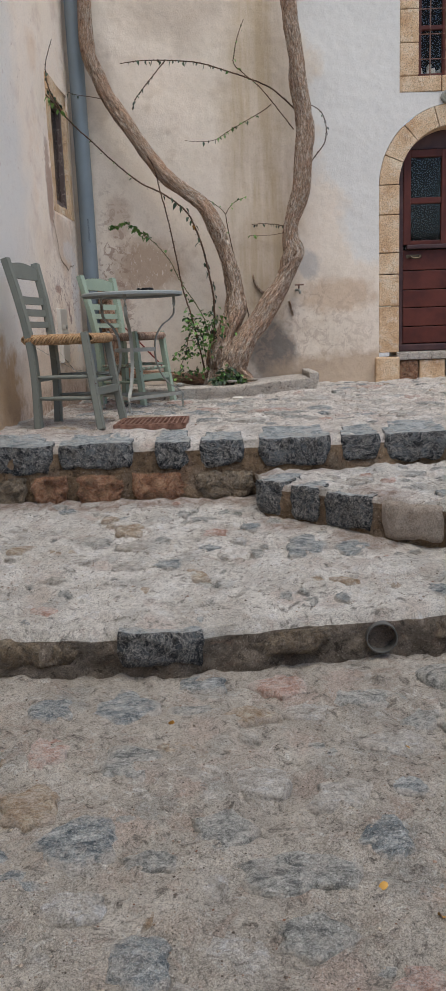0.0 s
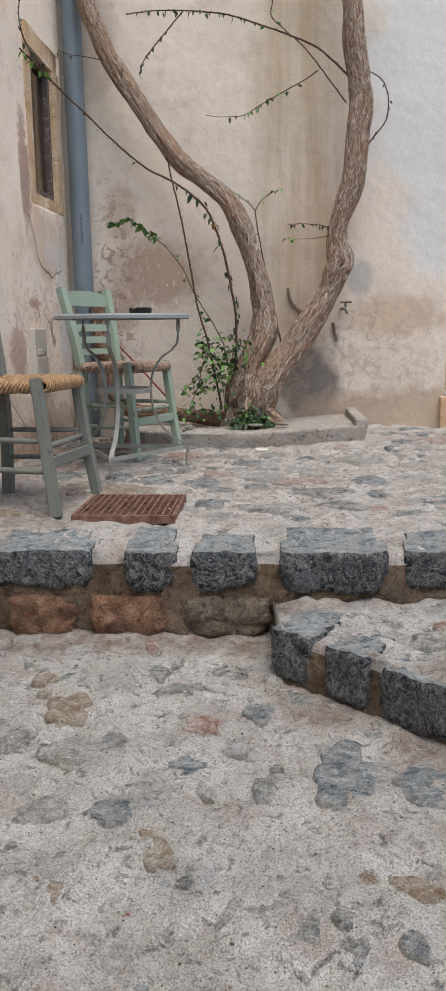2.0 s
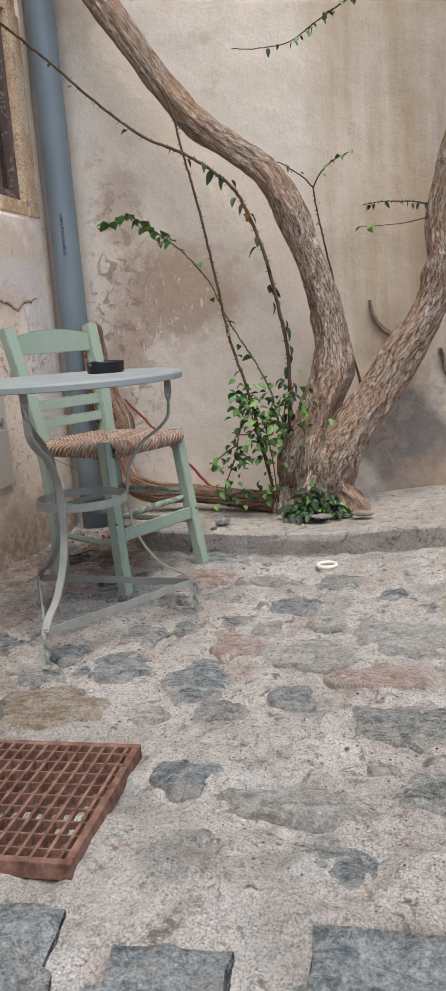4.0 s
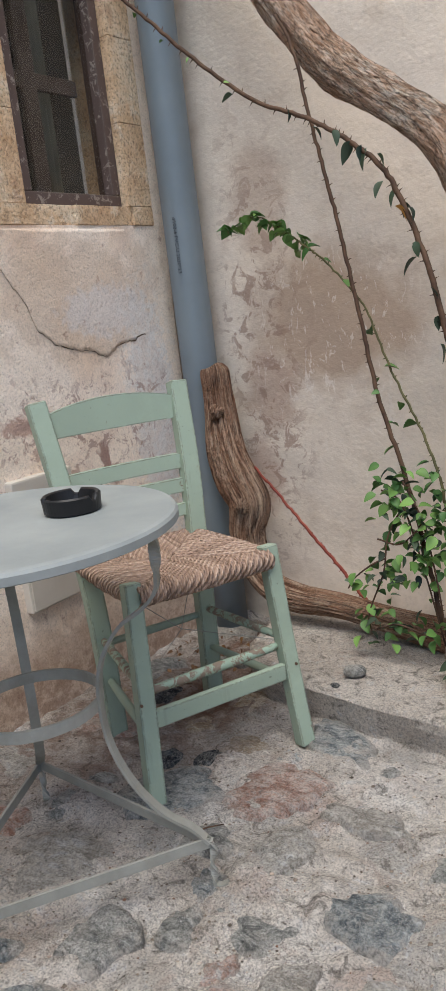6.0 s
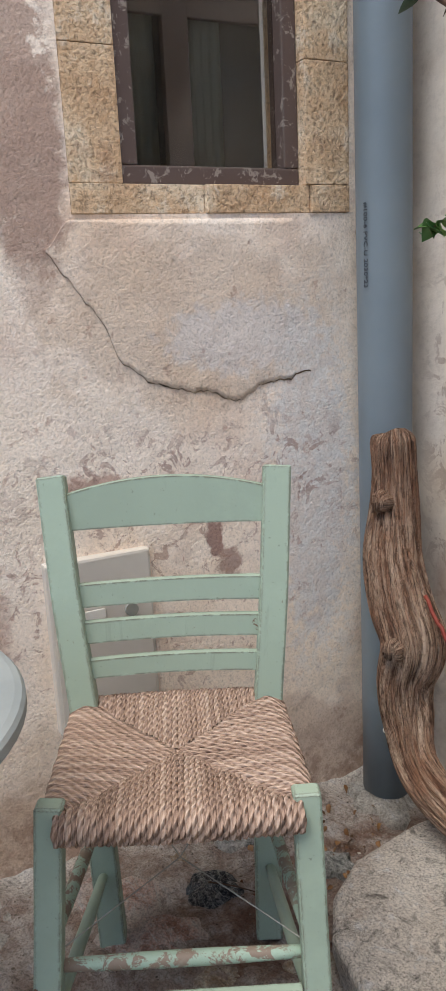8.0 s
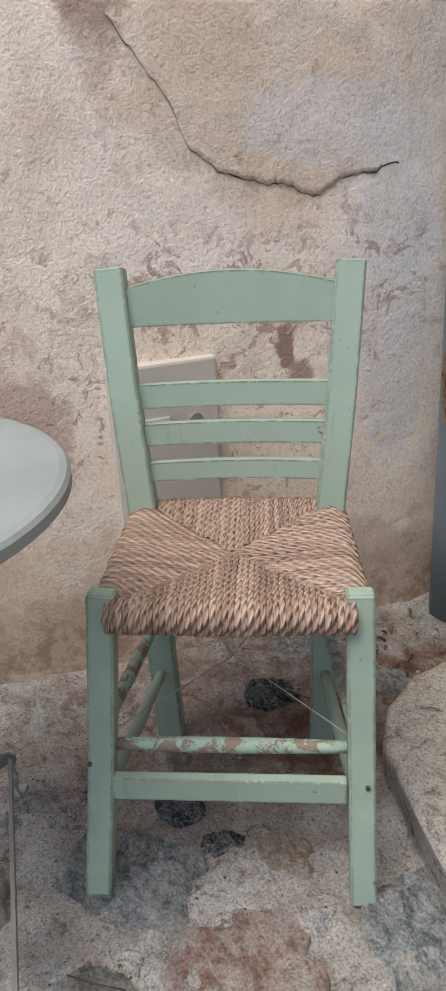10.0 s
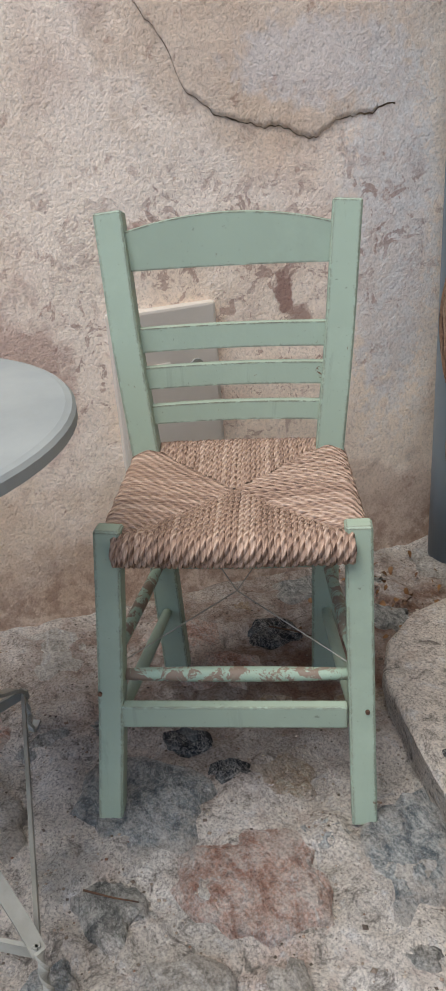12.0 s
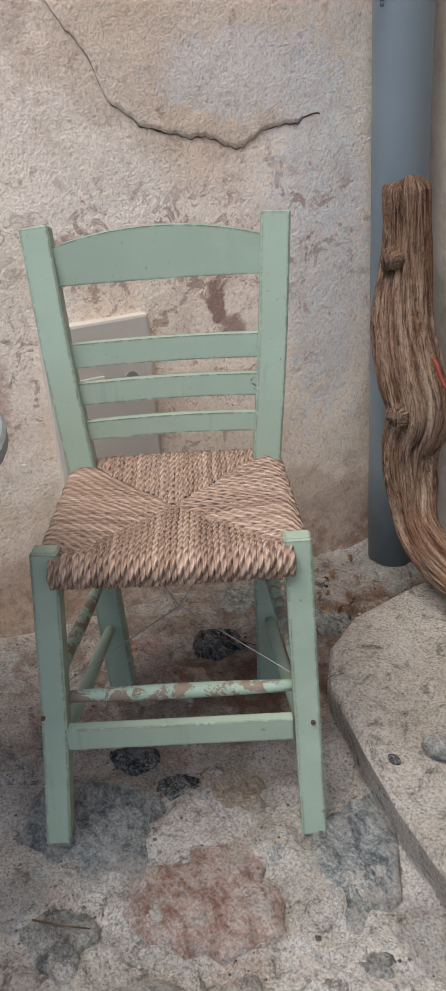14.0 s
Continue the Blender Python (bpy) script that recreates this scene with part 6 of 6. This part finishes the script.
CRACK = [(6.30, 1.257), (6.33, 1.218), (6.365, 1.17), (6.40, 1.122), (6.43, 1.052), (6.48, 1.008), (6.54, 0.985), (6.63, 0.966), (6.69, 0.949), (6.73, 0.976), (6.81, 0.989), (6.90, 1.0)]


def crack_z(y):
    for (a, za), (b, zb) in zip(CRACK, CRACK[1:]):
        if y <= b:
            return za + (zb - za) * (y - a) / (b - a) + 0.010 * nz(y, 0, 0, 22) + 0.008 * nz(y, 3, 0, 75)
    return CRACK[-1][1]


def plaster_patch():
    """A skin of newer plaster standing a few millimetres proud, with a broken lower edge."""
    e = thing("plaster_patch", "cracked skin of newer plaster below the small window", "plaster")
    bm = bmesh.new()
    rows = []
    ys = np.arange(6.302, 6.945, 0.006)
    for y in ys:
        zl = crack_z(y)
        zh = 1.312 - 0.05 * (1 - sstep((y - 6.30) / 0.05))
        f = left_x(y)
        th = 0.0040 * (1 - sstep((y - 6.74) / 0.14)) - 0.003 * sstep((y - 6.74) / 0.14)
        col = [bm.verts.new((f - 0.015, y, zl))]
        for k in range(31):
            t = k / 30
            z = zl + (zh - zl) * t
            col.append(bm.verts.new((f + 0.008 * nz(y, z, 0, 1.7) + th * (0.7 + 0.3 * sstep(t * 12)) + 0.0012 * nz(y, z, 5, 22), y, z)))
        col.append(bm.verts.new((f - 0.015, y, zh)))
        rows.append(col)
    for p, q in zip(rows, rows[1:]):
        for k in range(len(p) - 1):
            bm.faces.new((p[k], q[k], q[k + 1], p[k + 1]))
    bm.faces.new(rows[0])
    bmesh.ops.recalc_face_normals(bm, faces=bm.faces)
    part("skin", bm, PL_L, e, smooth=True)
    # Dark strip under the edge, painting the shade the thin overhang casts too softly.
    bm = bmesh.new()
    prev = None
    for y in ys:
        if y > 6.86:
            break
        zl = crack_z(y)
        f = left_x(y) + 0.008 * nz(y, zl, 0, 1.7) + 0.0015
        w = 0.0028 * (0.2 + 1.6 * abs(nz(y, 8, 0, 26)))
        cur = (bm.verts.new((f + 0.0005, y, zl + 0.002)), bm.verts.new((f, y, zl - w)))
        if prev:
            bm.faces.new((prev[0], cur[0], cur[1], prev[1]))
        prev = cur
    part("crack_gap", bm, MORTAR_RISER, e, "dark strip drawn in for the shade of the crack")


plaster_patch()


def litter():
    rr = random.Random(77)
    spots = [(0.39, 1.95, "low"), (0.30, 2.05, "low"), (0.45, 2.55, "low"), (-0.20, 2.72, "low")]
    for x, y, w in spots:
        e = thing("dry_leaf", "small dry yellow-brown leaf fallen on the paving", "leaf", "dry leaves", pose(x, y, low_z(x, y) + 0.012))
        put_leaf(e, "yellow", Vector((0, 0, 0)), rr, 0.7)
    for k in range(70):
        x, y = rr.gauss(-0.93, 0.10), rr.gauss(6.75, 0.10)
        if x < left_x(y) + 0.03 or y > 6.98 or x > -0.8 or math.hypot(x + 1.045, y - 6.985) < 0.075:
            continue
        e = thing("dry_leaf", "small dry brown leaf in the wall corner litter", "leaf", "dry leaves", pose(x, y, 0.012))
        put_leaf(e, "dry", Vector((0, 0, 0)), rr, 0.55)
    for a, b in (((-0.45, 5.95), (-0.40, 6.02)), ((-0.93, 6.45), (-0.86, 6.52))):
        e = thing("dry_stalk", "thin dry stalk lying on the paving", "stalk", "dry stalks")
        bm = bmesh.new()
        tube(bm, [(*a, 0.02, 0.0018), ((a[0] + b[0]) / 2 + 0.01, (a[1] + b[1]) / 2, 0.028, 0.0015), (*b, 0.018, 0.001)], 6)
        part("stem", bm, STEM, e)


litter()


# ---- stones, let into the three surfaces ----
def stone_mesh(seed, n=11, flat=0.16, high=0.5):
    """A flat uneven stone about 1 across, its top near z = 0."""
    rr = random.Random(seed)
    n *= 2
    rad = [0.47 + 0.24 * noise.noise(Vector((math.cos(2 * math.pi * k / n) * 1.7 + seed, math.sin(2 * math.pi * k / n) * 1.7, seed))) + rr.uniform(-0.05, 0.05) for k in range(n)]
    bm = bmesh.new()
    rings = []
    for f, z in ((1.03, -flat * 2), (1.0, -flat * 0.6), (0.93, -0.03), (0.80, 0.0), (0.45, 0.012)):
        row = []
        for k in range(n):
            a = 2 * math.pi * k / n
            r = rad[k] * f
            row.append(bm.verts.new((r * math.cos(a), r * math.sin(a), z + (rr.uniform(-0.02, 0.025) if z > -0.05 else 0))))
        rings.append(row)
    for p, q in zip(rings, rings[1:]):
        for k in range(n):
            bm.faces.new((p[k], p[(k + 1) % n], q[(k + 1) % n], q[k]))
    bm.faces.new(rings[-1])
    me = bpy.data.meshes.new("stone")
    bm.to_mesh(me)
    bm.free()
    for p in me.polygons:
        p.use_smooth = True
    return me


SHAPES = {}
for mi, mt in enumerate(ST + [ST_DARK]):
    for s in range(7):
        me = stone_mesh(mi * 31 + s, 10 + s % 4)
        me.materials.append(mt)
        SHAPES[mi, s] = me


def place_stone(parent, zf, x, y, w, h, rz, mi, rr, lift=0.0):
    ob = new("stone", SHAPES[mi, rr.randrange(7)])
    ob.parent = parent
    gx = (zf(x + 0.02, y) - zf(x - 0.02, y)) / 0.04
    gy = (zf(x, y + 0.02) - zf(x, y - 0.02)) / 0.04
    ob.matrix_world = Matrix.Translation((x, y, zf(x, y) + lift)) @ Euler((math.atan(gy), -math.atan(gx), 0)).to_matrix().to_4x4() @ Matrix.Rotation(radians(rz), 4, "Z") @ Matrix.Diagonal((w, h, 0.12, 1))
    return ob


def scatter(parent, zf, region, inside, count, sizes, weights, known, seed, lift):
    rr = random.Random(seed)
    done = []
    for x, y, w, h, rz, mi in known:
        place_stone(parent, zf, x, y, w, h, rz, mi, rr, lift + 0.006)
        done.append((x, y, (w + h) / 4))
    tries = 0
    while len(done) < count and tries < 12000:
        tries += 1
        f = 1 - 0.75 * min(1, tries / 7000)
        w = sizes[0] + (sizes[1] - sizes[0]) * f * rr.random()
        h = w * rr.uniform(0.5, 0.95)
        x, y = rr.uniform(region[0], region[1]), rr.uniform(region[2], region[3])
        if not inside(x, y, w / 2) or any((x - a) ** 2 + (y - b) ** 2 < (r + (w + h) / 4.2) ** 2 for a, b, r in done):
            continue
        place_stone(parent, zf, x, y, w, h, rr.uniform(0, 180), rr.choices(range(6), weights)[0], rr, lift + rr.uniform(-0.009, 0.004))
        done.append((x, y, (w + h) / 4))


scatter(GROUND, low_z, (-1.5, 1.5, 0.7, 2.98), lambda x, y, r: y + r * 0.7 < lip_low(x) - 0.02, 260, (0.05, 0.26), (3, 5, 1, 1.2, 4, 0), LOW_KNOWN, 3, 0.004)
scatter(LANDING, mid_z, (-1.4, 1.6, 3.05, 4.38), lambda x, y, r: y - r > lip_low(x) + 0.01 and (x < 0.05 - r or y + r < lip_step(x)), 150, (0.035, 0.17), (1, 3, 1.2, 1, 6, 0), MID_KNOWN, 4, 0.002)
def on_top(x, y, r):
    if x < left_x(y) + r or y > 7.04 - r:
        return False
    if x > -0.82 - r and y > 6.36 - 0.13 * (x - 0.3) - r + (0.16 if x < -0.4 else 0.0) and x < 0.66 + r:
        return False
    if -0.62 - r < x < -0.22 + r and 4.64 - r < y < 5.06 + r:
        return False
    return y - r > 4.62
scatter(TERRACE, top_z, (-1.2, 2.2, 4.6, 7.0), on_top, 220, (0.06, 0.34), (1.4, 3.5, 1.6, 1.6, 7, 0), TOP_KNOWN, 5, 0.005)


def block(parent, x0, x1, y, z0, z1, mat, seed, depth=0.16, proud=0.014, name="edge_stone", taper=0.05, follow=None):
    """A rough-hewn block at a step's edge; its top is flush with the paving."""
    bm = bmesh.new()
    add_box(bm, x0, x1, -proud, depth, z0, z1, 0.0)
    bmesh.ops.subdivide_edges(bm, edges=bm.edges[:], cuts=8, use_grid_fill=True)
    for v in bm.verts:
        p = Vector((v.co.x * 9 + seed, v.co.y * 9, v.co.z * 9))
        cxy = (v.co.x - (x0 + x1) / 2) / (x1 - x0) * 2
        cz = (v.co.z - (z0 + z1) / 2) / (z1 - z0) * 2
        front = 1 if v.co.y < depth * 0.5 else 0
        v.co += Vector((noise.noise(p), noise.noise(p + Vector((7, 0, 0))), noise.noise(p + Vector((0, 9, 0))))) * 0.008
        v.co += Vector((noise.noise(p * 3), noise.noise(p * 3 + Vector((7, 0, 0))), noise.noise(p * 3 + Vector((0, 9, 0))))) * (0.014 if name == "riser_stone" else 0.007)
        v.co.x -= 0.006 * cxy * abs(cz) ** 3 + taper * (x1 - x0) * cxy * max(0.0, -cz) * (0.6 + noise.noise(Vector((seed * 3.1, cxy * 0.7, 1.0))))
        v.co.z += front * 0.018 * max(0.0, -cz) * noise.noise(Vector((v.co.x * 14 + seed, 2.0, seed)))
        if not front:
            v.co.x -= 0.5 * cxy * (x1 - x0) * 0.22 * (1 + 0.8 * noise.noise(Vector((seed, cxy, 3.3))))
        v.co.y += front * 0.007 * (abs(cxy) ** 6 + abs(cz) ** 6)
    if follow:
        for v in bm.verts:
            t = max(0.0, min(1.0, (v.co.z - z0) / (z1 - z0)))
            v.co.z += t * (follow(v.co.x, y + max(0.0, v.co.y)) - follow(v.co.x, y))
    bm.normal_update()
    ob = part(name, bm, mat, parent, smooth=True)
    # Upward faces of slate take the lighter copy, as if lit.
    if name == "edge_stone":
        ob.data.materials.append(ST_DARK_LIT if mat is ST_DARK else mat)
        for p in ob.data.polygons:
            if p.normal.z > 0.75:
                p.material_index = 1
    ob.location = (0, y, 0)
    ob.rotation_euler = (0, 0, 0)
    return ob


rr = random.Random(15)
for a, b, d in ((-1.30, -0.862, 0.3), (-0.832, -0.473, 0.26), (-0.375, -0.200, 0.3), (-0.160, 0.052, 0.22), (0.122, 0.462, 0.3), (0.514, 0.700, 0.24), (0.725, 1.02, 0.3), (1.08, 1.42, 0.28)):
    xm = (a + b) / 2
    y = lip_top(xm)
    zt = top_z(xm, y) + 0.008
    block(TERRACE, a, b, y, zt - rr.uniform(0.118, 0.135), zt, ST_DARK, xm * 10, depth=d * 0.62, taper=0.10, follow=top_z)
for a, b, m in ((-1.22, -1.0, ST_BROWN), (-0.97, -0.80, ST_ORANGE), (-0.755, -0.535, ST_ORANGE), (-0.49, -0.215, ST_ORANGE), (-0.185, 0.095, ST_BROWN)):
    block(TERRACE, a, b, lip_top((a + b) / 2) - 0.004, -0.325, -0.188, m, a * 7, proud=0.012, name="riser_stone", taper=0.14)
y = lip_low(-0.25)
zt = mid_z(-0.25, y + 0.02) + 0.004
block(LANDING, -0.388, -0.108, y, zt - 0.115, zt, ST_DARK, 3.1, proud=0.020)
for a, b, m in ((-0.85, -0.52, ST_BROWN), (-0.07, 0.30, ST_BROWN), (0.57, 0.84, ST_BROWN)):
    y = lip_low((a + b) / 2)
    zt = mid_z(a, y + 0.02) - 0.030
    block(LANDING, a, b, y, zt - 0.085, zt, m, a * 13, proud=0.010, name="riser_stone", taper=0.14)
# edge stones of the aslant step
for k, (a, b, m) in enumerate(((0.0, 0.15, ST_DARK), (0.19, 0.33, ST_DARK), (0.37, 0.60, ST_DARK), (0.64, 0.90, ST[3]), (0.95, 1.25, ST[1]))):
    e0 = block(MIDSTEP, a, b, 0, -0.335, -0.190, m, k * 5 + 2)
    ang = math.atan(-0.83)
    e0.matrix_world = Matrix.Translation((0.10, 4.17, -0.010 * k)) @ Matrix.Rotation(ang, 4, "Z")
scatter(MIDSTEP, step_z, (0.15, 1.6, 3.3, 4.4), lambda x, y, r: y - r > lip_step(x) + 0.16 and y + r < 4.40, 40, (0.06, 0.2), (4, 4, 1, 1, 3, 0), [(0.24, 4.25, 0.16, 0.13, 0, 0)], 6, 0.004)


def grit(name, zf, region, inside, count, seed):
    """Loose grit and small chips lying on a surface, as one object."""
    rr = random.Random(seed)
    vs, fs = [], []
    while len(fs) < count * 8:
        x, y = rr.uniform(region[0], region[1]), rr.uniform(region[2], region[3])
        if not inside(x, y):
            continue
        s = rr.uniform(0.0012, 0.0032) * (1.7 if rr.random() < 0.05 else 1.0)
        z = zf(x, y) + rough_h(x, y, region[4]) + s * 0.4
        a = rr.uniform(0, 3)
        n = len(vs)
        ca, sa = math.cos(a) * s, math.sin(a) * s
        vs += [(x + ca, y + sa, z), (x - sa, y + ca, z), (x - ca * 1.3, y - sa * 1.3, z), (x + sa, y - ca, z), (x, y, z + s * 0.6), (x, y, z - s * 0.6)]
        for k in range(4):
            fs += [(n + k, n + (k + 1) % 4, n + 4), (n + (k + 1) % 4, n + k, n + 5)]
    me = bpy.data.meshes.new(name)
    me.from_pydata(vs, [], fs)
    me.materials.append(GRIT)
    ob = new(name, me)
    return tagged(ob, "loose grit and tiny stone chips on the paving", "gravel", kind="stuff")


gm = Mat("grit", 0.9)
gi = gm.t.nodes.new("ShaderNodeNewGeometry")
gm.color(gm.ramp(gi.outputs["Random Per Island"], (0.0, hexc(70, 62, 56)), (0.45, hexc(140, 126, 112)), (0.8, hexc(176, 166, 152)), (1.0, hexc(120, 84, 64))))
GRIT = gm.m
grit("gravel", top_z, (-1.15, 0.9, 4.7, 6.9, 23), lambda x, y: x > left_x(y) + 0.02 and on_top(x, y, 0.0), 5200, 1)
grit("gravel", mid_z, (-1.1, 1.0, 3.1, 4.35, 11), lambda x, y: y > lip_low(x) + 0.03 and (x < 0.05 or y < lip_step(x) - 0.02), 3000, 2)
grit("gravel", low_z, (-0.9, 0.9, 1.2, 2.95, 1), lambda x, y: True, 4000, 3)
